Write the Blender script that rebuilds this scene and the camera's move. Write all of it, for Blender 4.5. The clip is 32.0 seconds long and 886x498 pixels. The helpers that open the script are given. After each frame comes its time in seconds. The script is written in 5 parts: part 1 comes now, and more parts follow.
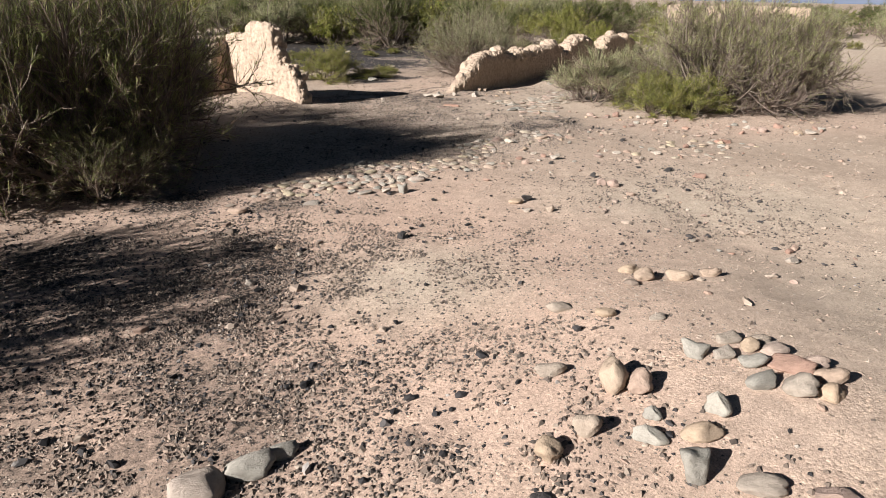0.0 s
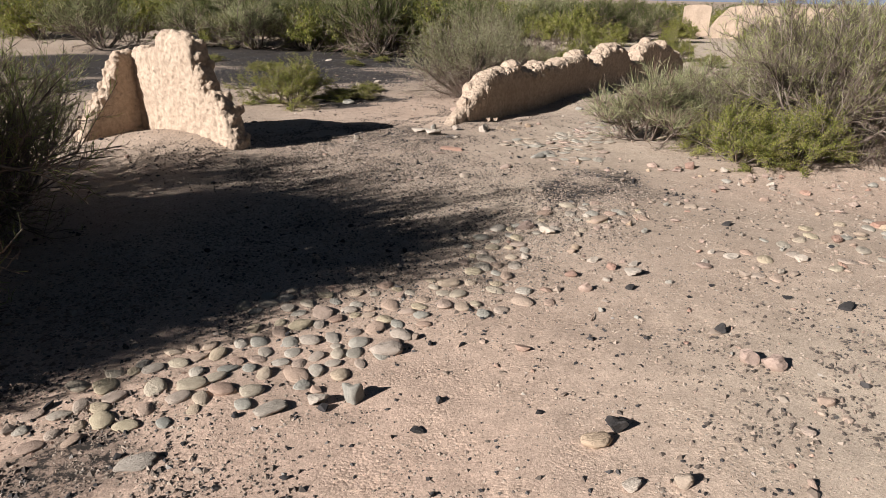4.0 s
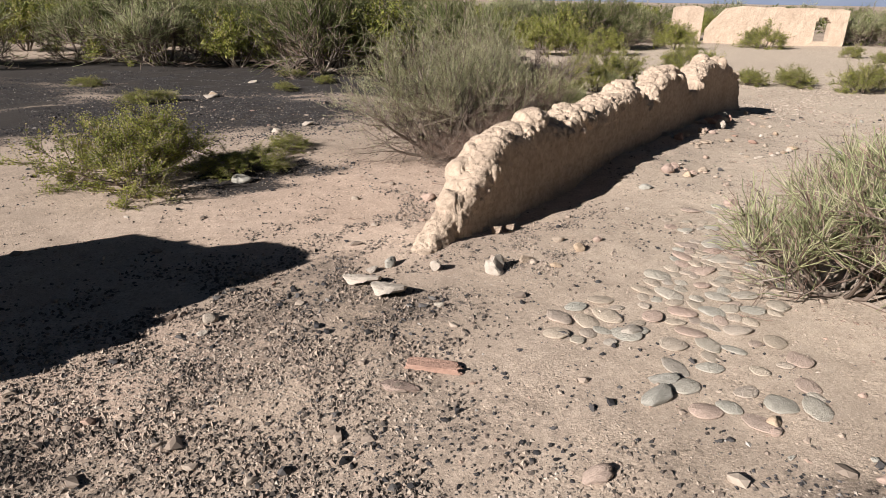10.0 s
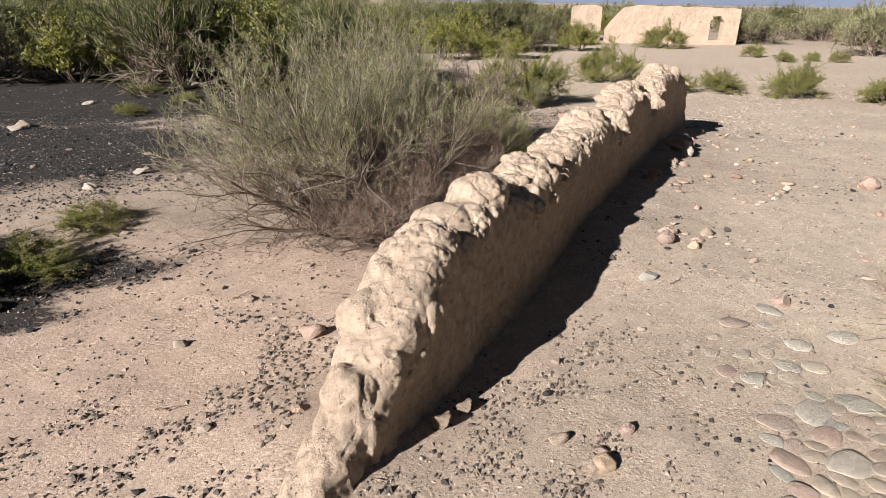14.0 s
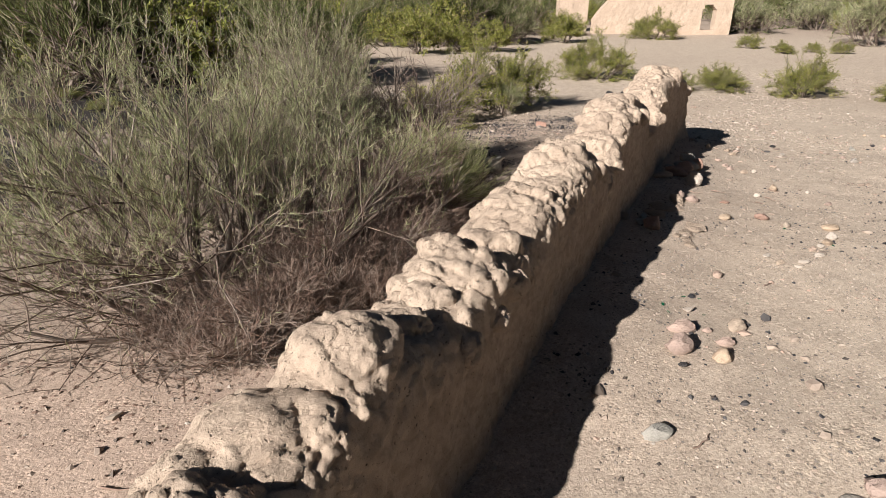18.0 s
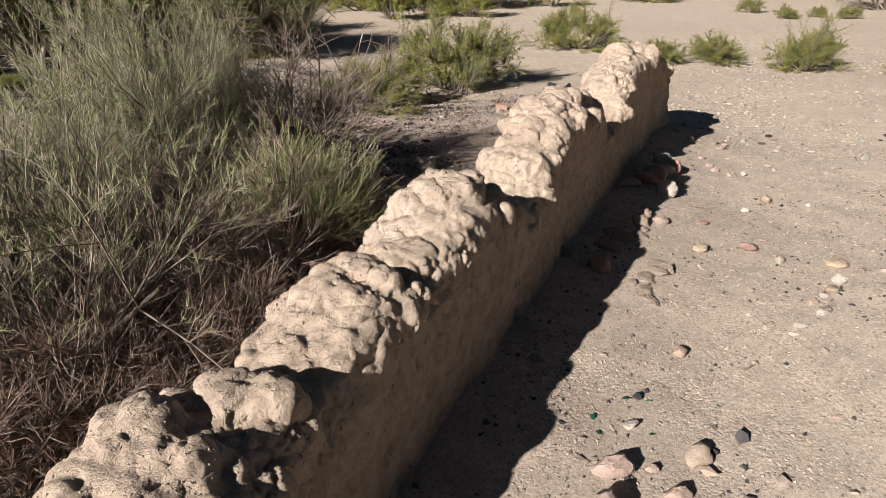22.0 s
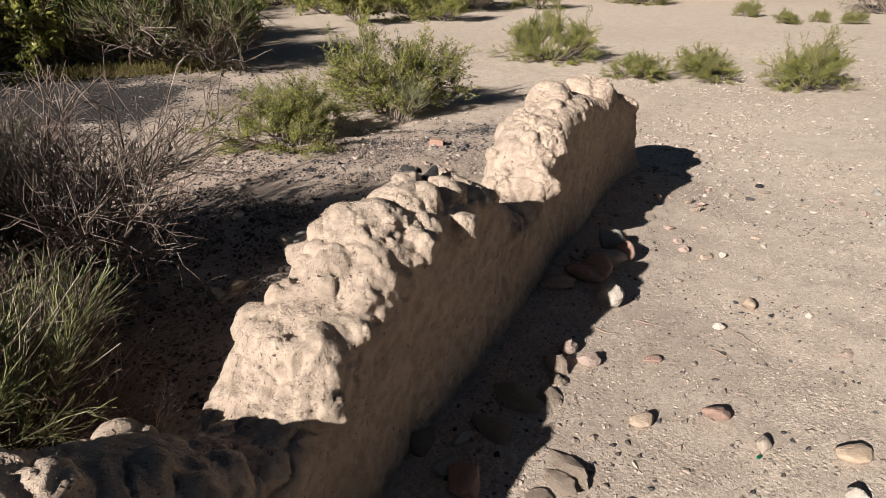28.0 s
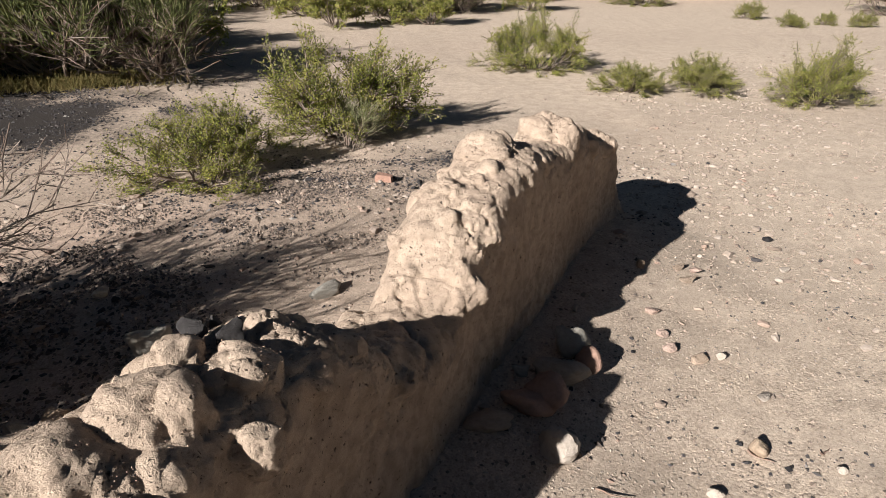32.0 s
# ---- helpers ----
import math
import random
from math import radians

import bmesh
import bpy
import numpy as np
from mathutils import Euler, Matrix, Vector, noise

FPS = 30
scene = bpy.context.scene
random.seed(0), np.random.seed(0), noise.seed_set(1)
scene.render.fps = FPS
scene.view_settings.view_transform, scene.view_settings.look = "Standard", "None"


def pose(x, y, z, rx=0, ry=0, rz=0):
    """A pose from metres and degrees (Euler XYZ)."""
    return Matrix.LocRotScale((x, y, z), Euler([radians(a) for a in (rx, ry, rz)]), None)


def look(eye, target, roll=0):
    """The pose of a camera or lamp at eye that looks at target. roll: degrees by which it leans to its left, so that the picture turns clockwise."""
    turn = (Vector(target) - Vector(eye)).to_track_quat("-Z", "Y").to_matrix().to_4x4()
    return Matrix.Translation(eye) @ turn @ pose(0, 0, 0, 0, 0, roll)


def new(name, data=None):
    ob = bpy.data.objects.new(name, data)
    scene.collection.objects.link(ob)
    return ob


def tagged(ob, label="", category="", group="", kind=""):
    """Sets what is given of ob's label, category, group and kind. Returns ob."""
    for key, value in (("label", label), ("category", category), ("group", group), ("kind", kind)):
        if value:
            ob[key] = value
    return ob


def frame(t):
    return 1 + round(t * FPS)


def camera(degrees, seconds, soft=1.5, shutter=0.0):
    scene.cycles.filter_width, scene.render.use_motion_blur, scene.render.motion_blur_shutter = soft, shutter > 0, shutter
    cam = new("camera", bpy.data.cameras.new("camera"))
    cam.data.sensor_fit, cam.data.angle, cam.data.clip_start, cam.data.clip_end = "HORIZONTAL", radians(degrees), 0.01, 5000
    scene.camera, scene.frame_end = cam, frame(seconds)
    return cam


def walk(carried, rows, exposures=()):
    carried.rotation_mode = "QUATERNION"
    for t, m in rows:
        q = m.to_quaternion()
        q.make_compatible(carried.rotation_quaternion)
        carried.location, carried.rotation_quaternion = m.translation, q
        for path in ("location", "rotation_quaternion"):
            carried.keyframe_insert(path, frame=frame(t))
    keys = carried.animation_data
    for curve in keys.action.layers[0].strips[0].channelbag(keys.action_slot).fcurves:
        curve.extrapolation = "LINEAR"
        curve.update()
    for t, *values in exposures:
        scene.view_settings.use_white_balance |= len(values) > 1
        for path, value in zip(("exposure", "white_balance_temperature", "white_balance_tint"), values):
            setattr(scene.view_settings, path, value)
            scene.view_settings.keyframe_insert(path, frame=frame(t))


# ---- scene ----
cam = camera(70.4, 32.0, soft=0.6)
METRES, EYE, TILT, LEAN, TURN = 22.222, 2.2, 0.0, 0.0, 0.0
ROWS = [
    (0.0, 0.0, 0.0, 0.0, 0.43, -22.0, -1.06),
    (0.5, 0.0001, 0.0248, -0.0004, 0.41, -21.99, -1.06),
    (1.0, -0.0004, 0.0523, -0.0007, 0.4, -22.0, -1.07),
    (1.5, -0.0006, 0.0775, -0.001, 0.37, -22.0, -1.09),
    (2.0, -0.0008, 0.1047, -0.0012, 0.35, -22.0, -1.1),
    (2.5, -0.0009, 0.1296, -0.0014, 0.33, -22.01, -1.11),
    (3.0, -0.0009, 0.1564, -0.0016, 0.3, -22.0, -1.11),
    (3.5, -0.0008, 0.181, -0.0017, 0.27, -22.0, -1.11),
    (5.5, 0.0008, 0.2816, -0.0027, 0.15, -21.89, -1.13),
    (6.0, 0.0011, 0.3076, -0.0028, 0.1, -21.89, -1.11),
    (6.5, 0.0013, 0.3317, -0.0031, 0.06, -21.88, -1.12),
    (7.0, 0.0013, 0.3577, -0.0032, 0.0, -21.9, -1.05),
    (7.5, 0.0008, 0.3815, -0.0035, -0.1, -21.88, -1.04),
    (8.0, -0.0007, 0.4073, -0.0037, -0.32, -21.87, -1.04),
    (8.5, -0.0014, 0.4304, -0.0041, -0.62, -21.83, -1.01),
    (9.0, -0.0022, 0.4545, -0.0048, -1.4, -21.79, -1.04),
    (9.5, -0.0025, 0.4765, -0.0048, -2.14, -21.79, -0.96),
    (10.0, -0.0018, 0.4993, -0.0053, -3.12, -21.75, -0.92),
    (10.5, -0.0008, 0.5199, -0.0057, -4.33, -21.72, -0.94),
    (11.0, 0.0003, 0.5423, -0.0064, -5.59, -21.69, -0.89),
    (11.5, 0.0005, 0.563, -0.0069, -6.84, -21.66, -0.89),
    (12.0, 0.0007, 0.5848, -0.0071, -8.14, -21.67, -0.84),
    (12.5, 0.0014, 0.6026, -0.0075, -9.26, -21.65, -0.85),
    (13.0, 0.0037, 0.6192, -0.0079, -10.43, -21.62, -0.84),
    (13.5, 0.0067, 0.6325, -0.0081, -11.38, -21.6, -0.83),
    (14.0, 0.0111, 0.6456, -0.0081, -12.37, -21.58, -0.82),
    (14.5, 0.0163, 0.6564, -0.008, -13.15, -21.57, -0.83),
    (16.5, 0.0382, 0.7028, -0.0087, -13.42, -21.47, -0.52),
    (17.0, 0.0442, 0.7155, -0.0086, -13.41, -21.75, -0.51),
    (17.5, 0.0503, 0.7261, -0.0089, -13.44, -22.04, -0.51),
    (18.0, 0.0575, 0.7368, -0.0089, -13.46, -22.39, -0.52),
    (18.5, 0.0642, 0.7465, -0.0089, -13.48, -22.82, -0.51),
    (19.0, 0.0708, 0.7552, -0.0087, -13.51, -23.3, -0.51),
    (19.5, 0.0774, 0.763, -0.0086, -13.54, -23.74, -0.48),
    (20.0, 0.0847, 0.771, -0.0089, -13.57, -24.21, -0.49),
    (20.5, 0.0917, 0.7778, -0.0089, -13.58, -24.64, -0.51),
    (21.0, 0.0981, 0.7848, -0.0091, -13.61, -25.09, -0.51),
    (21.5, 0.1045, 0.791, -0.0091, -13.62, -25.48, -0.55),
    (22.0, 0.111, 0.7981, -0.0094, -13.65, -25.52, -0.52),
    (22.5, 0.1154, 0.8055, -0.0096, -13.68, -25.5, -0.51),
    (23.0, 0.1201, 0.8132, -0.0093, -13.69, -25.53, -0.55),
    (23.5, 0.1247, 0.8198, -0.0096, -13.67, -25.54, -0.53),
    (24.0, 0.13, 0.827, -0.0094, -13.67, -25.6, -0.57),
    (24.5, 0.1352, 0.8326, -0.0091, -13.68, -25.59, -0.57),
    (25.0, 0.1414, 0.8383, -0.0088, -13.64, -25.64, -0.61),
    (25.5, 0.1471, 0.8436, -0.0086, -13.63, -25.65, -0.64),
    (26.0, 0.1534, 0.8497, -0.0084, -13.6, -25.68, -0.67),
    (26.5, 0.1593, 0.8555, -0.0083, -13.58, -25.68, -0.67),
    (28.5, 0.1821, 0.8795, -0.0071, -13.53, -25.74, -0.68),
    (29.0, 0.1873, 0.8856, -0.0073, -13.53, -25.77, -0.68),
    (29.5, 0.1925, 0.893, -0.007, -13.52, -25.76, -0.67),
    (30.0, 0.1982, 0.9006, -0.0065, -13.52, -25.77, -0.68),
    (30.5, 0.2027, 0.9072, -0.0068, -13.51, -25.77, -0.66),
    (31.0, 0.207, 0.9136, -0.0067, -13.51, -25.78, -0.66),
    (31.5, 0.2114, 0.9207, -0.0065, -13.5, -25.81, -0.66),
    (32.0, 0.2164, 0.9289, -0.0064, -13.49, -25.82, -0.64),
]
walk(cam, [(t, pose(0, 0, EYE, TILT, LEAN, TURN) @ pose(METRES * x, METRES * y, METRES * z, 90 + pitch, roll, yaw)) for t, x, y, z, yaw, pitch, roll in ROWS],
     [(0.0, 1.04), (1.0, 1.02), (2.0, 0.93), (3.0, 0.87), (6.0, 0.91), (8.0, 0.94), (10.5, 1.01), (14.0, 1.0), (18.0, 0.95), (23.0, 0.97), (29.0, 1.0), (32.0, 1.02)])


# ---- light ----
SHADOW_HEADING, SUN_HEIGHT = 35.3, 26.0
to_sun = Vector((-math.cos(radians(SHADOW_HEADING)), -math.sin(radians(SHADOW_HEADING)), math.tan(radians(SUN_HEIGHT)))).normalized()
sun = new("sun", bpy.data.lights.new("sun", "SUN"))
sun.data.energy, sun.data.angle, sun.data.color = 5.2, radians(0.53), (1.0, 0.955, 0.925)
sun.matrix_world = look(to_sun * 60, (0, 0, 0))
world = bpy.data.worlds.new("sky")
scene.world = world
world.use_nodes = True
wn, wl = world.node_tree.nodes, world.node_tree.links
wn.clear()
sky = wn.new("ShaderNodeTexSky")
sky.sky_type, sky.sun_disc = "NISHITA", False
sky.altitude, sky.air_density, sky.dust_density = 900, 0.9, 0.4
sky.sun_elevation, sky.sun_rotation = radians(SUN_HEIGHT), math.atan2(to_sun.x, to_sun.y)
back = wn.new("ShaderNodeBackground")
back.inputs["Strength"].default_value = 0.012
wl.new(sky.outputs[0], back.inputs[0])
wl.new(back.outputs[0], wn.new("ShaderNodeOutputWorld").inputs[0])


# ---- numeric helpers ----
def lattice(ix, iy, iz, seed):
    h = (ix * 374761393 + iy * 668265263 + iz * 2147483647 + seed * 1274126177) & 0xFFFFFFFF
    h = ((h ^ (h >> 13)) * 1274126177) & 0xFFFFFFFF
    h = ((h ^ (h >> 16)) * 2246822519) & 0xFFFFFFFF
    return ((h ^ (h >> 15)) & 0xFFFFFF) / float(0xFFFFFF)


def grain(p, scale, seed=0):
    """Smooth noise in -1..1 at the points p (N, 3), with features of about scale metres."""
    q = np.asarray(p, float) / scale
    i = np.floor(q).astype(np.int64)
    f = q - i
    f = f * f * f * (f * (f * 6 - 15) + 10)
    out = np.zeros(len(q))
    for dx in (0, 1):
        for dy in (0, 1):
            for dz in (0, 1):
                w = (f[:, 0] if dx else 1 - f[:, 0]) * (f[:, 1] if dy else 1 - f[:, 1]) * (f[:, 2] if dz else 1 - f[:, 2])
                out += w * lattice(i[:, 0] + dx, i[:, 1] + dy, i[:, 2] + dz, seed)
    return out * 2 - 1


def rough(p, scale, octaves=3, seed=0):
    return sum(grain(p, scale / 2**k, seed + 17 * k) / 2**k for k in range(octaves))


def cells(p, scale, seed=0):
    """Distance to the nearest and second nearest of points strewn about scale apart, in units of scale."""
    q = np.asarray(p, float) / scale
    i = np.floor(q).astype(np.int64)
    best, second = np.full(len(q), 9.0), np.full(len(q), 9.0)
    for dx in (-1, 0, 1):
        for dy in (-1, 0, 1):
            for dz in (-1, 0, 1):
                c = i + (dx, dy, dz)
                j = np.stack([lattice(c[:, 0], c[:, 1], c[:, 2], seed + k) for k in (1, 2, 3)], 1)
                d = np.sqrt(((c + j - q) ** 2).sum(1))
                second = np.minimum(second, np.maximum(best, d))
                best = np.minimum(best, d)
    return best, second


def ease(a, b, x):
    t = np.clip((x - a) / (b - a), 0, 1)
    return t * t * (3 - 2 * t)


def mesh_of(name, verts, faces, material, smooth=True):
    """A mesh from numpy arrays; every face of faces has as many corners."""
    me = bpy.data.meshes.new(name)
    verts, faces = np.asarray(verts, np.float32), np.asarray(faces, np.int32)
    n, k = faces.shape
    me.vertices.add(len(verts))
    me.vertices.foreach_set("co", verts.ravel())
    me.loops.add(n * k)
    me.loops.foreach_set("vertex_index", faces.ravel())
    me.polygons.add(n)
    me.polygons.foreach_set("loop_start", np.arange(n, dtype=np.int32) * k)
    me.polygons.foreach_set("use_smooth", np.full(n, smooth))
    me.update(calc_edges=True)
    me.materials.append(material)
    return me


def sheet(nu, nv):
    """Quads of a grid of nu x nv points, v running fastest."""
    a = (np.arange(nu - 1)[:, None] * nv + np.arange(nv - 1)[None]).ravel()
    return np.stack([a, a + nv, a + nv + 1, a + 1], 1)


def part(name, me, parent, label=""):
    ob = new(name, me)
    ob.parent = parent
    return tagged(ob, label=label)


# ---- materials ----
def shader(name, rough_value=0.9):
    m = bpy.data.materials.new(name)
    m.use_nodes = True
    n, l = m.node_tree.nodes, m.node_tree.links
    p = n["Principled BSDF"]
    p.inputs["Roughness"].default_value = rough_value
    p.inputs["Specular IOR Level"].default_value = 0.25
    return m, n, l, p


def noise_node(n, l, vector, scale, detail=4.0, roughness=0.6):
    t = n.new("ShaderNodeTexNoise")
    t.inputs["Scale"].default_value, t.inputs["Detail"].default_value, t.inputs["Roughness"].default_value = scale, detail, roughness
    l.new(vector, t.inputs["Vector"])
    return t.outputs["Fac"]


def ramp(n, l, fac, stops):
    r = n.new("ShaderNodeValToRGB")
    e = r.color_ramp.elements
    while len(e) < len(stops):
        e.new(0.5)
    for k, (at, c) in enumerate(stops):
        e[k].position, e[k].color = at, (*c, 1)
    l.new(fac, r.inputs[0])
    return r.outputs[0]


def blend(n, l, fac, a, b, kind="MIX"):
    x = n.new("ShaderNodeMix")
    x.data_type, x.blend_type = "RGBA", kind
    for socket, value in ((x.inputs[0], fac), (x.inputs[6], a), (x.inputs[7], b)):
        if isinstance(value, (int, float)):
            socket.default_value = value
        elif isinstance(value, tuple):
            socket.default_value = (*value, 1)
        else:
            l.new(value, socket)
    return x.outputs[2]


def sums(n, l, kind, a, b, clamp=False):
    x = n.new("ShaderNodeMath")
    x.operation, x.use_clamp = kind, clamp
    for socket, value in zip(x.inputs, (a, b)):
        if isinstance(value, (int, float)):
            socket.default_value = value
        else:
            l.new(value, socket)
    return x.outputs[0]


def relief(n, l, p, height, distance, strength=1.0):
    b = n.new("ShaderNodeBump")
    b.inputs["Strength"].default_value, b.inputs["Distance"].default_value = strength, distance
    l.new(height, b.inputs["Height"])
    l.new(b.outputs[0], p.inputs["Normal"])


def place_of(n, kind="Object"):
    return n.new("ShaderNodeTexCoord").outputs[kind]


def value_of(n, name):
    a = n.new("ShaderNodeAttribute")
    a.attribute_name = name
    return a.outputs["Fac"]


def earth_material():
    m, n, l, p = shader("dry_earth", 0.95)
    at = place_of(n)
    broad, mid, fine = noise_node(n, l, at, 0.55, 5), noise_node(n, l, at, 6.0, 6, 0.65), noise_node(n, l, at, 70.0, 5, 0.7)
    sand = ramp(n, l, broad, [(0.3, (0.36, 0.283, 0.220)), (0.7, (0.465, 0.37, 0.295))])
    sand = blend(n, l, value_of(n, "pink"), sand, (0.565, 0.412, 0.325))
    sand = blend(n, l, value_of(n, "pale"), sand, (0.525, 0.435, 0.345))
    sand = blend(n, l, ramp(n, l, mid, [(0.35, (0, 0, 0)), (0.75, (0.5, 0.5, 0.5))]), sand, (0.22, 0.17, 0.13))
    v = n.new("ShaderNodeTexVoronoi")
    v.inputs["Scale"].default_value = 46
    v2 = n.new("ShaderNodeTexVoronoi")
    v2.inputs["Scale"].default_value = 105
    wob = n.new("ShaderNodeMapping")
    wob.inputs["Scale"].default_value = (1, 1.15, 1)
    l.new(at, wob.inputs["Vector"])
    l.new(wob.outputs[0], v.inputs["Vector"])
    l.new(at, v2.inputs["Vector"])
    chips = ramp(n, l, v.outputs["Color"], [(0.0, (0.42, 0.40, 0.39)), (0.28, (0.84, 0.83, 0.82)), (0.6, (1.02, 1.02, 1.02)), (1.0, (1.45, 1.41, 1.35))])
    grit = ramp(n, l, v2.outputs["Color"], [(0.0, (0.36, 0.34, 0.33)), (0.28, (0.87, 0.86, 0.85)), (0.7, (1.06, 1.06, 1.06)), (1.0, (1.45, 1.43, 1.4))])
    sparse = ramp(n, l, noise_node(n, l, at, 2.3, 5, 0.65), [(0.38, (0, 0, 0)), (0.66, (1, 1, 1))])
    sand = blend(n, l, sums(n, l, "MULTIPLY", sparse, 0.75), sand, chips, "MULTIPLY")
    sand = blend(n, l, 0.66, sand, grit, "MULTIPLY")
    dust = ramp(n, l, noise_node(n, l, at, 165.0, 2, 0.6), [(0.33, (0.52, 0.50, 0.49)), (0.45, (0.96, 0.96, 0.96)), (0.62, (1.07, 1.07, 1.07)), (0.74, (1.42, 1.4, 1.36))])
    sand = blend(n, l, 0.62, sand, dust, "MULTIPLY")
    # dark slag, and the shade painted with it, mixed into the sand
    ash_shade_at = sums(n, l, "ADD", value_of(n, "ash"), sums(n, l, "MULTIPLY", sums(n, l, "SUBTRACT", noise_node(n, l, at, 16.0, 7, 0.8), 0.5), 2.4))
    ash = ramp(n, l, fine, [(0.3, (0.014, 0.0118, 0.0105)), (0.7, (0.052, 0.042, 0.036))])
    colour = blend(n, l, ramp(n, l, ash_shade_at, [(0.40, (0, 0, 0)), (0.85, (0.5, 0.5, 0.5)), (1.2, (0.62, 0.62, 0.62)), (1.45, (1, 1, 1))]), sand, ash)
    l.new(colour, p.inputs["Base Color"])
    pebble = sums(n, l, "MULTIPLY", sums(n, l, "SUBTRACT", 0.6, v.outputs["Distance"]), sparse)
    h = sums(n, l, "ADD", sums(n, l, "MULTIPLY", mid, 0.5), sums(n, l, "MULTIPLY", fine, 0.5))
    h = sums(n, l, "ADD", h, sums(n, l, "MULTIPLY", pebble, 0.45))
    h = sums(n, l, "ADD", h, sums(n, l, "MULTIPLY", v2.outputs["Distance"], -0.07))
    relief(n, l, p, h, 0.009, 0.95)
    return m


def adobe_material(name, dark, light, spots=0.5):
    m, n, l, p = shader(name, 0.95)
    at = place_of(n)
    broad, mid, fine, grit = noise_node(n, l, at, 1.6, 6, 0.6), noise_node(n, l, at, 14, 6, 0.65), noise_node(n, l, at, 75, 5, 0.72), noise_node(n, l, at, 260, 3, 0.7)
    c = ramp(n, l, broad, [(0.3, dark), (0.7, light)])
    c = blend(n, l, sums(n, l, "MULTIPLY", ramp(n, l, mid, [(0.38, (1, 1, 1)), (0.58, (0, 0, 0))]), 0.6), c, tuple(0.66 * v for v in dark))
    c = blend(n, l, 0.55, c, ramp(n, l, grit, [(0.3, (0.72, 0.70, 0.68)), (0.5, (1, 1, 1)), (0.72, (1.28, 1.27, 1.26))]), "MULTIPLY")
    warp = n.new("ShaderNodeTexNoise")
    warp.inputs["Scale"].default_value = 45
    l.new(at, warp.inputs["Vector"])
    shift = n.new("ShaderNodeVectorMath")
    shift.operation = "MULTIPLY_ADD"
    l.new(warp.outputs["Color"], shift.inputs[0])
    shift.inputs[1].default_value = (0.03, 0.03, 0.03)
    l.new(at, shift.inputs[2])
    bent = shift.outputs[0]
    v = n.new("ShaderNodeTexVoronoi")
    v.inputs["Scale"].default_value = 26
    l.new(bent, v.inputs["Vector"])
    pit = ramp(n, l, v.outputs["Distance"], [(0.08, (1, 1, 1)), (0.19, (0, 0, 0))])
    some = ramp(n, l, v.outputs["Color"], [(0.50, (0, 0, 0)), (0.54, (1, 1, 1))])
    tiny = n.new("ShaderNodeTexVoronoi")
    tiny.inputs["Scale"].default_value = 82
    l.new(bent, tiny.inputs["Vector"])
    speck = sums(n, l, "MULTIPLY", ramp(n, l, tiny.outputs["Distance"], [(0.14, (1, 1, 1)), (0.30, (0, 0, 0))]), ramp(n, l, tiny.outputs["Color"], [(0.62, (0, 0, 0)), (0.66, (1, 1, 1))]))
    pits = sums(n, l, "MULTIPLY", sums(n, l, "MAXIMUM", sums(n, l, "MULTIPLY", pit, some), sums(n, l, "MULTIPLY", speck, 0.8)), spots)
    pits = sums(n, l, "MULTIPLY", pits, ramp(n, l, noise_node(n, l, at, 4.0, 5, 0.7), [(0.36, (0.12, 0.12, 0.12)), (0.56, (1, 1, 1))]))
    # the shade inside the pits is painted in as a near-black colour
    c = blend(n, l, pits, c, (0.065, 0.048, 0.038))
    l.new(c, p.inputs["Base Color"])
    h = sums(n, l, "ADD", sums(n, l, "MULTIPLY", mid, 0.7), sums(n, l, "MULTIPLY", fine, 0.62))
    h = sums(n, l, "ADD", h, sums(n, l, "MULTIPLY", grit, 0.16))
    h = sums(n, l, "SUBTRACT", h, sums(n, l, "MULTIPLY", pits, 0.8))
    relief(n, l, p, h, 0.019, 1.0)
    return m


def stone_material(name, stops, island=False):
    """Stone whose tint differs from piece to piece."""
    m, n, l, p = shader(name, 0.8)
    at = place_of(n)
    pick = n.new("ShaderNodeNewGeometry").outputs["Random Per Island"] if island else n.new("ShaderNodeObjectInfo").outputs["Random"]
    c = ramp(n, l, pick, stops)
    veins, fine = noise_node(n, l, at, 3.0, 8, 0.7), noise_node(n, l, at, 25, 4, 0.7)
    c = blend(n, l, 0.65, c, ramp(n, l, veins, [(0.3, (0.62, 0.60, 0.58)), (0.52, (1, 1, 1)), (0.75, (1.25, 1.22, 1.18))]), "MULTIPLY")
    c = blend(n, l, 0.4, c, ramp(n, l, fine, [(0.3, (0.7, 0.7, 0.7)), (0.7, (1.2, 1.2, 1.2))]), "MULTIPLY")
    l.new(c, p.inputs["Base Color"])
    if not island:
        relief(n, l, p, sums(n, l, "ADD", veins, sums(n, l, "MULTIPLY", fine, 0.3)), 0.06, 0.5)
    return m


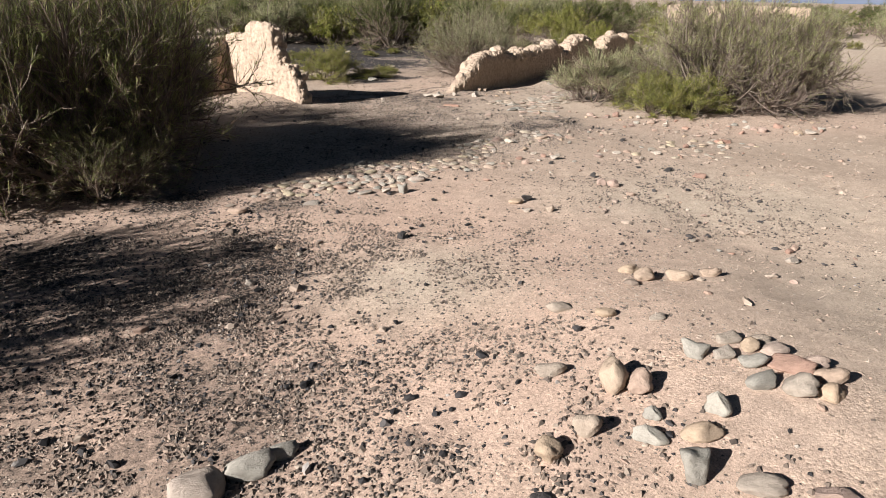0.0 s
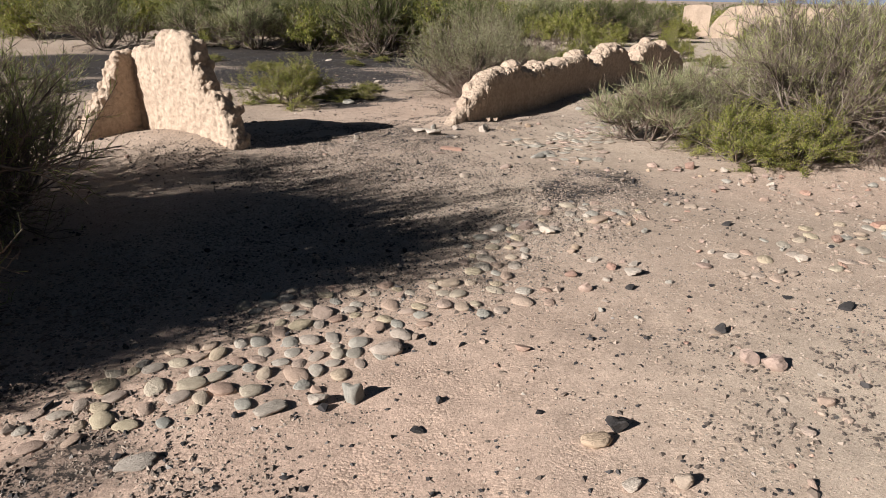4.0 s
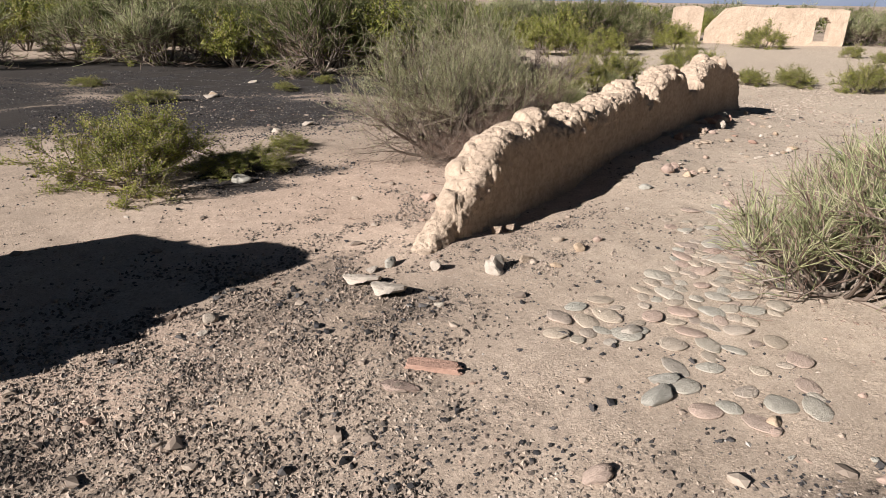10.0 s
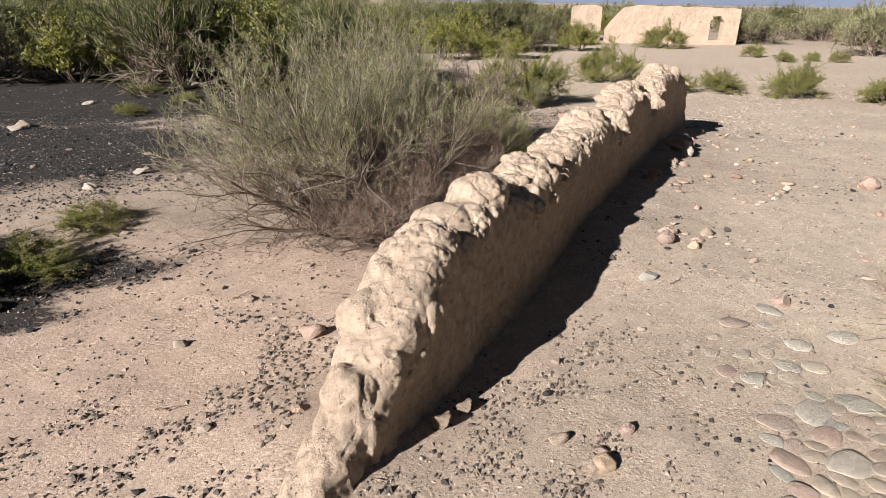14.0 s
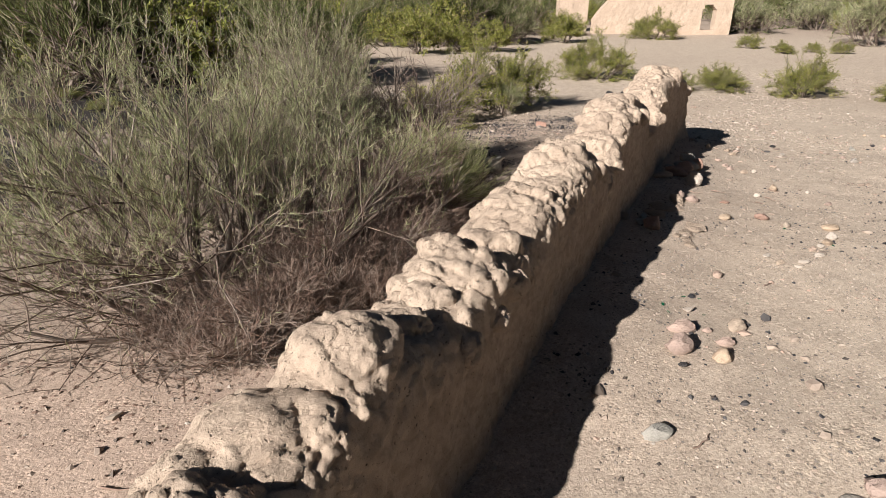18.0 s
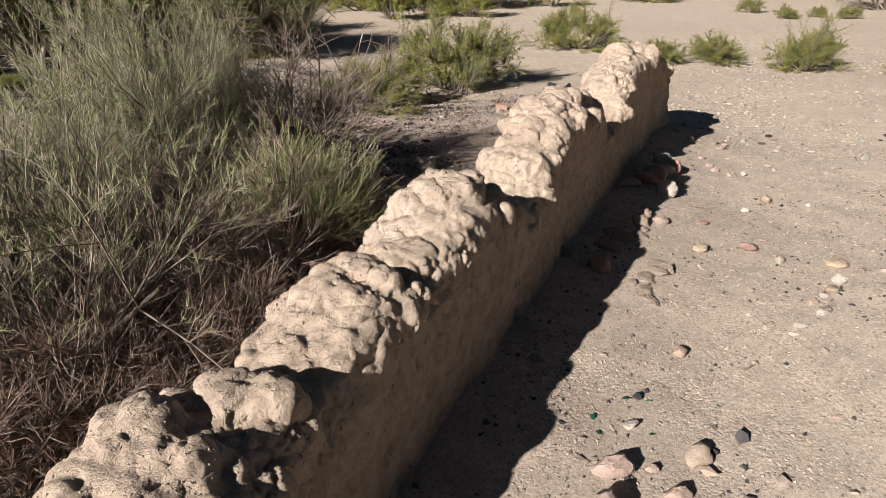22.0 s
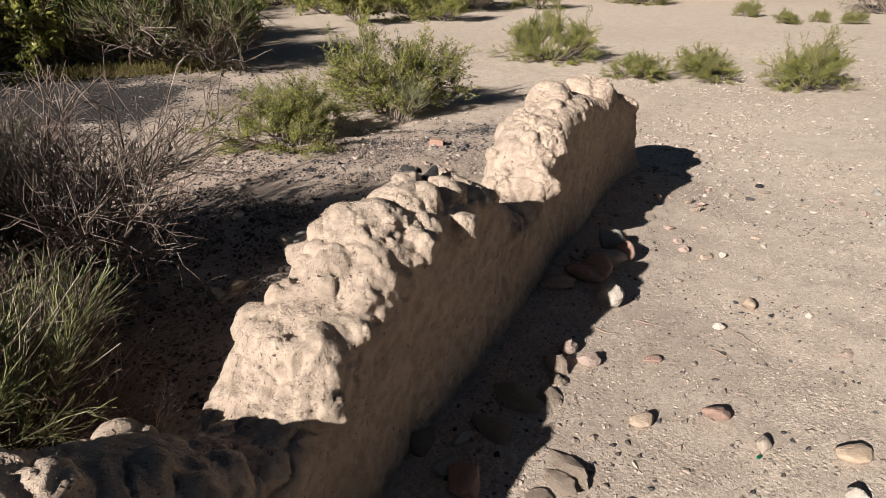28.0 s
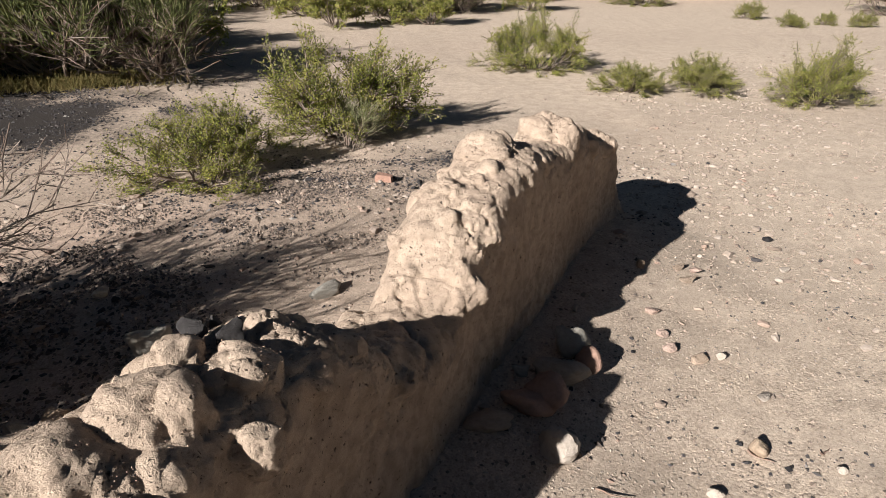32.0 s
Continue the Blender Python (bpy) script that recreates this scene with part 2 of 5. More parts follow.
def plant_material(name, stops, gloss=0.6, through_light=0.4, clump=5.0):
    """Foliage whose tint differs from shoot to shoot and, more, from tuft to tuft."""
    m, n, l, p = shader(name, gloss)
    pick = n.new("ShaderNodeNewGeometry").outputs["Random Per Island"]
    tuft = sums(n, l, "MULTIPLY", sums(n, l, "SUBTRACT", noise_node(n, l, place_of(n), clump, 3, 0.6), 0.5), 2.2)
    pick = sums(n, l, "ADD", sums(n, l, "MULTIPLY", sums(n, l, "SUBTRACT", pick, 0.5), 0.75), sums(n, l, "ADD", tuft, 0.5), True)
    c = ramp(n, l, pick, stops)
    l.new(c, p.inputs["Base Color"])
    if through_light:
        t, x = n.new("ShaderNodeBsdfTranslucent"), n.new("ShaderNodeMixShader")
        l.new(c, t.inputs["Color"])
        x.inputs[0].default_value = through_light
        l.new(p.outputs[0], x.inputs[1])
        l.new(t.outputs[0], x.inputs[2])
        l.new(x.outputs[0], n["Material Output"].inputs["Surface"])
    return m


EARTH = earth_material()
ADOBE = adobe_material("weathered_adobe", (0.41, 0.314, 0.237), (0.525, 0.413, 0.316), 0.9)
ADOBE_PALE = adobe_material("pale_adobe", (0.425, 0.324, 0.242), (0.535, 0.418, 0.32), 0.75)
COBBLE = stone_material("river_stone", [(0.0, (0.29, 0.27, 0.235)), (0.2, (0.37, 0.295, 0.23)), (0.4, (0.32, 0.285, 0.245)), (0.6, (0.41, 0.315, 0.235)), (0.8, (0.36, 0.26, 0.21)), (1.0, (0.38, 0.335, 0.285))])
BRICK_RED = stone_material("fired_brick", [(0.0, (0.36, 0.215, 0.16)), (1.0, (0.40, 0.25, 0.19))])
GRAVEL_DARK = stone_material("dark_gravel", [(0.0, (0.018, 0.017, 0.018)), (0.6, (0.038, 0.035, 0.036)), (0.95, (0.08, 0.073, 0.07)), (1.0, (0.34, 0.31, 0.28))], True)
GRAVEL_MID = stone_material("brown_gravel", [(0.0, (0.09, 0.076, 0.065)), (0.35, (0.20, 0.165, 0.135)), (0.65, (0.31, 0.25, 0.2)), (0.92, (0.35, 0.285, 0.23)), (1.0, (0.40, 0.345, 0.29))], True)
GRAVEL_LIGHT = stone_material("pale_gravel", [(0.0, (0.19, 0.15, 0.12)), (0.35, (0.28, 0.22, 0.175)), (0.65, (0.345, 0.285, 0.23)), (0.90, (0.30, 0.205, 0.158)), (1.0, (0.37, 0.325, 0.275))], True)
GRIT = stone_material("adobe_grit", [(0.0, (0.33, 0.25, 0.19)), (0.3, (0.37, 0.282, 0.215)), (0.75, (0.41, 0.315, 0.24)), (0.93, (0.43, 0.335, 0.258)), (0.95, (0.15, 0.12, 0.10)), (1.0, (0.12, 0.10, 0.085))], True)
BARK = plant_material("grey_bark", [(0.0, (0.10, 0.075, 0.058)), (0.5, (0.17, 0.13, 0.105)), (1.0, (0.27, 0.225, 0.185))], 0.85, 0)
SHOOT = plant_material("broom_shoot", [(0.0, (0.24, 0.18, 0.13)), (0.12, (0.17, 0.19, 0.085)), (0.4, (0.285, 0.305, 0.145)), (0.65, (0.41, 0.42, 0.225)), (0.88, (0.53, 0.51, 0.31)), (1.0, (0.56, 0.51, 0.34))])
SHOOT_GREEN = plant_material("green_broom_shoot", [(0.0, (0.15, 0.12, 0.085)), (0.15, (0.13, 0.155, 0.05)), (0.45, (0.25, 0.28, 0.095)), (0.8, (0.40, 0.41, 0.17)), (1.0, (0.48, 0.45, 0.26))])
SHOOT_FAR = plant_material("scrub_shoot", [(0.0, (0.06, 0.075, 0.022)), (0.4, (0.12, 0.138, 0.045)), (0.8, (0.20, 0.21, 0.08)), (1.0, (0.28, 0.25, 0.14))])
SHOOT_PALE = plant_material("pale_shoot", [(0.0, (0.16, 0.185, 0.065)), (0.3, (0.26, 0.275, 0.11)), (0.65, (0.39, 0.38, 0.19)), (1.0, (0.50, 0.45, 0.29))])
LEAF = plant_material("creosote_leaf", [(0.0, (0.10, 0.12, 0.028)), (0.5, (0.225, 0.235, 0.052)), (0.9, (0.35, 0.335, 0.09)), (1.0, (0.37, 0.30, 0.14))], 0.45)
STRAW = plant_material("bleached_twig", [(0.0, (0.30, 0.24, 0.17)), (0.5, (0.42, 0.35, 0.26)), (1.0, (0.52, 0.45, 0.35))], 0.8, 0.15)
GREY_TWIG = plant_material("grey_dead_twig", [(0.0, (0.11, 0.08, 0.06)), (0.5, (0.18, 0.13, 0.105)), (0.85, (0.27, 0.215, 0.18)), (1.0, (0.40, 0.35, 0.30))], 0.85, 0)
DRY = plant_material("dry_twig", [(0.0, (0.15, 0.095, 0.07)), (0.5, (0.22, 0.15, 0.115)), (1.0, (0.32, 0.255, 0.205))], 0.85, 0)


# ---- the lie of the land ----
WALL_RIGHT, WALL_BACK = -10.27, -10.76
ALONG, ACROSS = np.array((0.632, 0.775)), np.array((0.775, -0.632))


def ground_height(x, y):
    x, y = np.asarray(x, float), np.asarray(y, float)
    p = np.stack([x, y, np.zeros_like(x)], -1).reshape(-1, 3)
    z = -0.17 - 0.21 * ease(19, 29, y.ravel())
    xr, yr = x.ravel(), y.ravel()
    z = z + 0.31 * np.exp(-((xr - 1.6) ** 2 + (yr - 3.3) ** 2) / 4.5)
    z = z + 0.24 * np.exp(-(((xr + 4.3) / 1.5) ** 2 + ((yr - 14.4) / 1.1) ** 2))
    s, o = xr * ALONG[0] + yr * ALONG[1], xr * ACROSS[0] + yr * ACROSS[1]
    inside = ease(15.6, 17.8, s) * (1 - ease(23.5, 25.5, s))
    z = z + 0.17 * inside * np.exp(-(np.maximum(o - WALL_RIGHT - 0.1, 0) / 0.7) ** 2) * (o > WALL_BACK)
    z = z + 0.17 * inside * np.exp(-(np.maximum(WALL_BACK - o, 0) / 0.5) ** 2) * (o <= WALL_BACK)
    z = z + 0.15 * np.exp(-(((xr - 4.5) / 1.7) ** 2 + ((yr - 25.6) / 1.7) ** 2))
    z = z + 0.12 * np.exp(-((xr - 0.15) ** 2 + (yr - 17.0) ** 2) / 0.25)
    near = 1 - ease(60, 120, np.hypot(xr, yr))
    z = z + near * (0.030 * grain(p, 1.9, 3) + 0.012 * grain(p, 0.6, 5) + 0.006 * grain(p, 0.21, 7))
    return z.reshape(x.shape)


def patch(x, y, cx, cy, rx, ry, turn=0.0, soft=0.45):
    a = radians(turn)
    u, v = (x - cx) * math.cos(a) + (y - cy) * math.sin(a), -(x - cx) * math.sin(a) + (y - cy) * math.cos(a)
    return 1 - ease(1 - soft, 1 + soft, np.hypot(u / rx, v / ry))


def ash_cover(x, y):
    """Where dark slag and charcoal lie and where shade is painted dark, 0 to 1."""
    x, y = np.asarray(x, float), np.asarray(y, float)
    p = np.stack([x.ravel(), y.ravel(), np.zeros(x.size)], 1)
    x2 = x + (0.45 * grain(p, 1.1, 81) + 0.22 * grain(p, 0.37, 82)).reshape(x.shape)
    y2 = y + (0.45 * grain(p, 1.1, 83) + 0.22 * grain(p, 0.37, 84)).reshape(x.shape)
    spots = (
        # the first spot is dark for slag gravel and for shade painted over it
        (-2.9, 4.9, 2.0, 1.6, 0, 1.0), (-0.1, 2.7, 0.5, 0.3, 20), (-1.7, 3.1, 1.7, 0.9, 0, 0.85), (-2.4, 7.2, 1.2, 0.5, 30), (2.05, 12.75, 0.95, 0.75, 15), (-0.5, 10.8, 1.5, 0.8, 20, 0.75), (-1.0, 9.6, 1.2, 0.5, 0, 0.5), (-1.2, 12.6, 1.2, 0.7, 0, 0.5),
        (-0.8, 15.4, 0.9, 1.0, 0, 0.75), (0.4, 14.0, 1.3, 0.8, 10, 0.55), (-5.3, 24.8, 4.8, 3.2, 25, 1.5), (-3.0, 30.5, 6.5, 2.6, 8, 1.5), (-9.5, 21.5, 4.0, 1.6, 20, 1.3), (-7.0, 34.0, 9.0, 4.0, 0, 1.7), (-14.0, 27.0, 6.0, 5.0, 0, 1.6),
        # (-0.7, 16.5) paints gravel and shade, (-2.0, 19.6) the creosote's cast shadow
        (0.9, 31.0, 2.8, 2.1, 10, 0.95), (3.2, 25.4, 2.3, 0.8, 38, 0.5), (5.4, 27.3, 2.0, 0.6, 22, 0.85), (1.8, 22.6, 1.7, 0.9, 50), (-0.7, 16.5, 0.6, 0.4, 40), (-2.0, 19.6, 0.9, 0.55, 35, 1.25),
    )
    cover = np.maximum.reduce([patch(x2, y2, *q[:5]) * (q[5] if len(q) > 5 else 1.0) for q in spots])
    uneven = np.clip(0.85 + 0.5 * grain(p, 0.5, 85).reshape(x.shape), 0.25, 1.1)
    return cover * (uneven + (1 - uneven) * ease(0.9, 1.3, cover))


def pink_cover(x, y):
    spots = ((0.5, 5.0, 6.5, 4.0, 0), (2.3, 3.9, 2.2, 2.0, 0), (-1.9, 14.6, 0.9, 0.6, 30), (-0.4, 18.6, 2.4, 1.6, 40), (5.5, 13.0, 2.0, 1.2, 0), (8.4, 13.8, 2.4, 1.6, 0), (3.6, 26.6, 2.2, 0.9, 35))
    return np.maximum.reduce([patch(x, y, *s, soft=0.7) for s in spots]) * (1 - 0.5 * ease(9, 14, np.asarray(y, float)))


def pale_cover(x, y):
    spots = ((10.5, 25.0, 3.2, 6.5, -38), (5.6, 19.0, 2.0, 5.0, -38), (-0.2, 5.0, 0.8, 0.8, 0), (4.8, 4.2, 2.6, 2.6, 0), (3.6, 7.6, 2.2, 1.6, 0), (14.0, 34.0, 12.0, 5.0, 15), (20.0, 44.0, 20.0, 9.0, 0), (0.9, 12.0, 0.9, 0.9, 0))
    return np.maximum.reduce([patch(x, y, *s, soft=0.8) for s in spots])


def spaced(stops):
    """Coordinates from stops of (end, step), each step growing into the next."""
    out = [stops[0][0]]
    for (a, _), (b, step) in zip(stops, stops[1:]):
        out += list(np.linspace(a, b, max(2, int(round((b - a) / step)) + 1))[1:])
    return np.array(out)


xs = spaced([(-4000, 0), (-400, 600), (-60, 34), (-14, 1.5), (-6, 0.25), (9, 0.085), (16, 0.25), (60, 1.5), (400, 34), (4000, 600)])
ys = spaced([(-4000, 0), (-400, 600), (-40, 40), (-3, 1.5), (1.5, 0.3), (28, 0.085), (36, 0.25), (70, 1.2), (400, 33), (4000, 600)])
gx, gy = np.meshgrid(xs, ys, indexing="ij")
ground_mesh = mesh_of("ground", np.stack([gx, gy, ground_height(gx, gy)], -1).reshape(-1, 3), sheet(len(xs), len(ys)), EARTH)
for key, cover in (("ash", ash_cover), ("pink", pink_cover), ("pale", pale_cover)):
    ground_mesh.attributes.new(key, "FLOAT", "POINT").data.foreach_set("value", cover(gx, gy).ravel().astype(np.float32))
tagged(new("ground", ground_mesh), "dry sandy desert ground with dark slag patches and pebbles", "ground", kind="structure")


def rest(x, y):
    return float(ground_height(np.array([x]), np.array([y]))[0])


# ---- far hills ----
a = np.linspace(radians(-10), radians(190), 160)
hill_p = np.stack([np.cos(a) * 3, np.sin(a) * 3, np.zeros_like(a)], 1)
crest = 95 + 60 * rough(hill_p, 0.9, 4, 31) + 40 * np.cos(a)
rows = []
for r, k in ((3300, 0.0), (3450, 0.55), (3600, 1.0), (3900, 0.6)):
    rows.append(np.stack([np.cos(a) * r, np.sin(a) * r, -3 + np.maximum(crest, 25) * k], 1))
# the blue of distance haze is painted into the hills' base colour
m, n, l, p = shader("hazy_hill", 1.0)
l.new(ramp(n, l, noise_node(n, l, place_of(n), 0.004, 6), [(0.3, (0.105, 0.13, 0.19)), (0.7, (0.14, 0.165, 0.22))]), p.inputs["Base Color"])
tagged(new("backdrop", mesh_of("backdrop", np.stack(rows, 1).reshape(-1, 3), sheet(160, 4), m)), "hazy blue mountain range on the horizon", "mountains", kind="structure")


# ---- adobe walls ----
def skin(field, low, step):
    """The surface on which a field of values over a grid is nought: vertices and quads, one vertex to each cell that it crosses."""
    inside = field < 0
    n = field.shape
    count = np.zeros([k - 1 for k in n], np.int8)
    corners = [(i, j, k) for i in (0, 1) for j in (0, 1) for k in (0, 1)]
    for i, j, k in corners:
        count += inside[i:n[0] - 1 + i, j:n[1] - 1 + j, k:n[2] - 1 + k]
    cell = np.argwhere((count > 0) & (count < 8))
    index = np.full(count.shape, -1, np.int32)
    index[tuple(cell.T)] = np.arange(len(cell))
    value = {c: field[tuple((cell + c).T)] for c in corners}
    total, hits = np.zeros((len(cell), 3)), np.zeros(len(cell))
    for c in corners:
        for axis in range(3):
            if c[axis]:
                continue
            e = tuple(1 if q == axis else c[q] for q in range(3))
            va, vb = value[c], value[e]
            cross = (va < 0) != (vb < 0)
            t = np.where(cross, va / np.where(cross, va - vb, 1), 0)
            at = np.tile(np.array(c, float), (len(cell), 1))
            at[:, axis] += t
            total += at * cross[:, None]
            hits += cross
    verts = low + step * (cell + total / hits[:, None])
    quads = []
    for axis in range(3):
        x, y = (axis + 1) % 3, (axis + 2) % 3
        one = [slice(1, -1)] * 3
        one[axis] = slice(0, -1)
        two = list(one)
        two[axis] = slice(1, None)
        a, b = inside[tuple(one)], inside[tuple(two)]
        at = np.argwhere(a != b)
        flip = b[tuple(at.T)]
        at = at + [0 if q == axis else 1 for q in range(3)]
        ring = []
        for dx, dy in ((-1, -1), (0, -1), (0, 0), (-1, 0)):
            c = at.copy()
            c[:, x] += dx
            c[:, y] += dy
            ring.append(index[tuple(c.T)])
        ring = np.stack(ring, 1)
        ring[flip] = ring[flip][:, ::-1]
        quads.append(ring)
    return verts, np.concatenate(quads)


def melted(a, b, k):
    """The nearer of two distances, with a soft crease of width k."""
    h = np.clip(0.5 + 0.5 * (b - a) / k, 0, 1)
    return b + (a - b) * h - k * h * (1 - h)


def adobe_wall(name, base, along, length, back, front, profile, foot, masses, material, step=0.011, seed=0, top_round=0.2, toe=0.0):
    """A weathered earth wall in one skin. It runs from base along a heading, lies between the offsets back and front to its side, and its
    crest follows profile (pairs of distance and height). Masses (distance, offset, height, radius across, radius up) swell out of it."""
    along = np.array(along) / np.hypot(*along)
    side = np.array((along[1], -along[0]))
    low = np.array((-0.12, back - 0.22, foot - 0.02))
    s = np.arange(low[0], length + 0.12, step)
    o = np.arange(low[1], front + 0.22, step)
    z = np.arange(low[2], max(q[1] for q in profile) + 0.2, step)
    crest = np.interp(s, [q[0] for q in profile], [q[1] for q in profile])
    mid, half = np.full(len(s), (back + front) / 2), np.full(len(s), (front - back) / 2)
    if toe:
        slim = 0.55 + 0.45 * ease(0.1, toe, s)
        mid, half = mid + half * (1 - slim), half * slim
    u = (o[None] - mid[:, None]) / half[:, None]
    top = crest[:, None] - top_round * 0.6 * np.clip(np.abs(u), 0, 1.2) ** 3
    field = np.empty((len(s), len(o), len(z)), np.float32)
    spread = 0.07 * np.exp(-(z - foot) / 0.12)
    for i in range(len(s)):
        flank = np.abs(o - mid[i])[:, None] - half[i] - spread[None]
        roof = (z[None] - top[i][:, None]) * 0.75
        field[i] = -melted(-flank, -roof, 0.09)
    for end in (-s, s - length):
        field = np.maximum(field, end[:, None, None].astype(np.float32))
    for ms, mo, mz, wide, high in masses:
        cut = [slice(max(0, int((c - r - 0.05 - q[0]) / step)), max(0, int((c + r + 0.05 - q[0]) / step) + 2)) for c, r, q in ((ms, wide, s), (mo, wide, o), (mz, high, z))]
        if min(c.stop - c.start for c in cut) < 2:
            continue
        S, O, Z = np.meshgrid(s[cut[0]], o[cut[1]], z[cut[2]], indexing="ij")
        if S.size == 0:
            continue
        lump = (np.sqrt(((S - ms) / wide) ** 2 + ((O - mo) / wide) ** 2 + ((Z - mz) / high) ** 2) - 1) * min(wide, high)
        lump += 0.010 * np.sin(23 * S + 5 * mz + 17 * Z) * np.sin(19 * O + 11 * S + 3 * ms)
        old = field[tuple(cut)]
        crease = np.exp(-(((old - lump) / 0.009) ** 2)) * (np.minimum(old, lump) > -0.05)
        field[tuple(cut)] = melted(old, lump, 0.03) + 0.010 * crease
    field[:, :, 0] = 1
    v, f = skin(field, np.array((s[0], o[0], z[0])), step)
    for _ in range(2):
        total, hits = np.zeros_like(v), np.zeros(len(v))
        for k in range(4):
            for other in (f[:, (k + 1) % 4], f[:, (k + 3) % 4]):
                hits += np.bincount(f[:, k], minlength=len(v))
                for axis in range(3):
                    total[:, axis] += np.bincount(f[:, k], v[other, axis], len(v))
        v = 0.45 * v + 0.55 * total / hits[:, None]
    q = np.stack([base[0] + along[0] * v[:, 0] + side[0] * v[:, 1], base[1] + along[1] * v[:, 0] + side[1] * v[:, 1], v[:, 2]], 1)
    w = np.zeros_like(q)
    face = np.cross(q[f[:, 2]] - q[f[:, 0]], q[f[:, 3]] - q[f[:, 1]])
    for k in range(4):
        for axis in range(3):
            w[:, axis] += np.bincount(f[:, k], face[:, axis], len(q))
    w = w / np.maximum(np.linalg.norm(w, axis=1, keepdims=True), 1e-12)
    if (w[:, 2] * (v[:, 2] > foot + 0.3)).sum() < 0:
        w, f = -w, f[:, ::-1]
    high = ease(0.15, 0.75, w[:, 2]) * 0.7 + 0.3 * ease(0.2, 0.6, q[:, 2])
    bent = q + 0.03 * np.stack([rough(q, 0.12, 2, seed + k) for k in (1, 2, 3)], 1)
    g1, g2 = cells(bent, 0.11, seed + 9)
    some = ease(-0.2, 0.35, grain(q, 0.35, seed + 33))
    d = 0.013 * (0.5 + 0.5 * high) * (0.3 + 0.7 * some) * (np.sqrt(np.maximum(1 - (g1 / 0.85) ** 2, 0)) - 0.6)
    d -= 0.010 * (0.15 + 0.85 * high) * some * (1 - ease(0.0, 0.09, g2 - g1))
    crack = np.clip(1 - np.abs(rough(q, 0.30, 3, seed + 80)) * 2.0, 0, 1) ** 16
    d -= 0.024 * crack * (0.4 + 0.6 * high)
    big1, big2 = cells(bent, 0.23, seed + 15)
    d -= 0.009 * (0.4 + 0.6 * high) * (1 - ease(0.0, 0.07, big2 - big1))
    d += 0.015 * rough(q, 0.4, 2, seed + 40) + 0.009 * rough(q, 0.07, 2, seed + 50) + 0.006 * grain(q, 0.03, seed + 55) * (0.5 + 0.5 * some)
    d -= 0.014 * ease(0.15, 0.6, grain(q * (1, 1, 0.22), 0.075, seed + 61)) * (1 - high)
    d -= 0.016 * ease(0.2, 0.8, grain(q * (1, 1, 0.45), 0.12, seed + 60)) * (1 - high)
    d -= 0.010 * ease(0.55, 0.75, grain(q, 0.036, seed + 70)) * ease(-0.1, 0.4, grain(q, 0.3, seed + 71))
    return mesh_of(name, q + w * d[:, None], f, material)


LOW_CREST = [(12.62, -0.3), (12.8, -0.14), (13.0, 0.0), (13.25, 0.14), (13.5, 0.31), (13.65, 0.45), (13.81, 0.58), (14.04, 0.72), (14.16, 0.77), (14.5, 0.73), (14.85, 0.77), (15.0, 0.83), (15.13, 0.82), (15.33, 0.76), (15.57, 0.70),
             (15.73, 0.70), (15.84, 0.74), (15.98, 0.81), (16.11, 0.83), (16.25, 0.78), (16.42, 0.77), (16.55, 0.71), (16.74, 0.75), (16.85, 0.80), (17.05, 0.85), (17.23, 0.76), (17.4, 0.79), (17.64, 0.88), (17.9, 0.92), (18.2, 0.88)]
FAR_CREST = [(18.4, 0.77), (18.56, 0.62), (18.68, 0.62), (18.8, 0.69), (18.95, 0.83), (19.1, 0.86), (19.22, 0.90), (19.33, 1.0), (19.6, 1.03), (19.9, 1.0), (20.3, 0.97), (20.46, 0.9), (20.6, 0.78), (20.8, 0.64), (21.0, 0.56), (21.2, 0.56), (21.32, 0.68),
             (21.47, 0.85), (21.7, 0.95), (21.95, 1.0), (22.25, 1.05), (22.6, 0.98), (22.9, 0.90), (23.1, 0.90), (23.3, 0.94), (23.6, 0.86), (24.0, 0.73), (24.5, 0.54), (24.85, 0.36), (24.97, 0.1), (25.05, -0.15)]
# masses of the crest: distance along the wall, offset, height, radius across, radius up
TOE_MASS = [(13.38, -10.36, 0.01, 0.123, 0.164), (13.45, -10.45, 0.21, 0.138, 0.124), (13.96, -10.36, 0.51, 0.09, 0.121), (14.14, -10.54, 0.67, 0.111, 0.089), (13.8, -10.59, 0.43, 0.149, 0.149), (13.97, -10.29, 0.42, 0.076, 0.106), (14.39, -10.41, 0.7, 0.07, 0.083),
            (14.31, -10.48, 0.74, 0.13, 0.081), (13.81, -10.3, 0.22, 0.06, 0.09), (13.71, -10.31, 0.17, 0.059, 0.074), (13.6, -10.4, 0.24, 0.114, 0.128), (14.01, -10.57, 0.58, 0.124, 0.124)]
SLAB_MASS = [(14.56, -10.41, 0.63, 0.092, 0.092), (14.33, -10.36, 0.52, 0.076, 0.057), (14.71, -10.59, 0.68, 0.196, 0.131), (14.48, -10.61, 0.66, 0.163, 0.102), (14.8, -10.39, 0.7, 0.109, 0.098), (15.12, -10.52, 0.81, 0.181, 0.116), (14.91, -10.34, 0.74, 0.057, 0.045), (15.01, -10.61, 0.77, 0.096, 0.084),
             (15.45, -10.46, 0.74, 0.065, 0.037), (15.41, -10.57, 0.72, 0.094, 0.047), (15.52, -10.43, 0.72, 0.048, 0.057), (15.77, -10.45, 0.71, 0.053, 0.064), (15.74, -10.31, 0.66, 0.037, 0.052)]
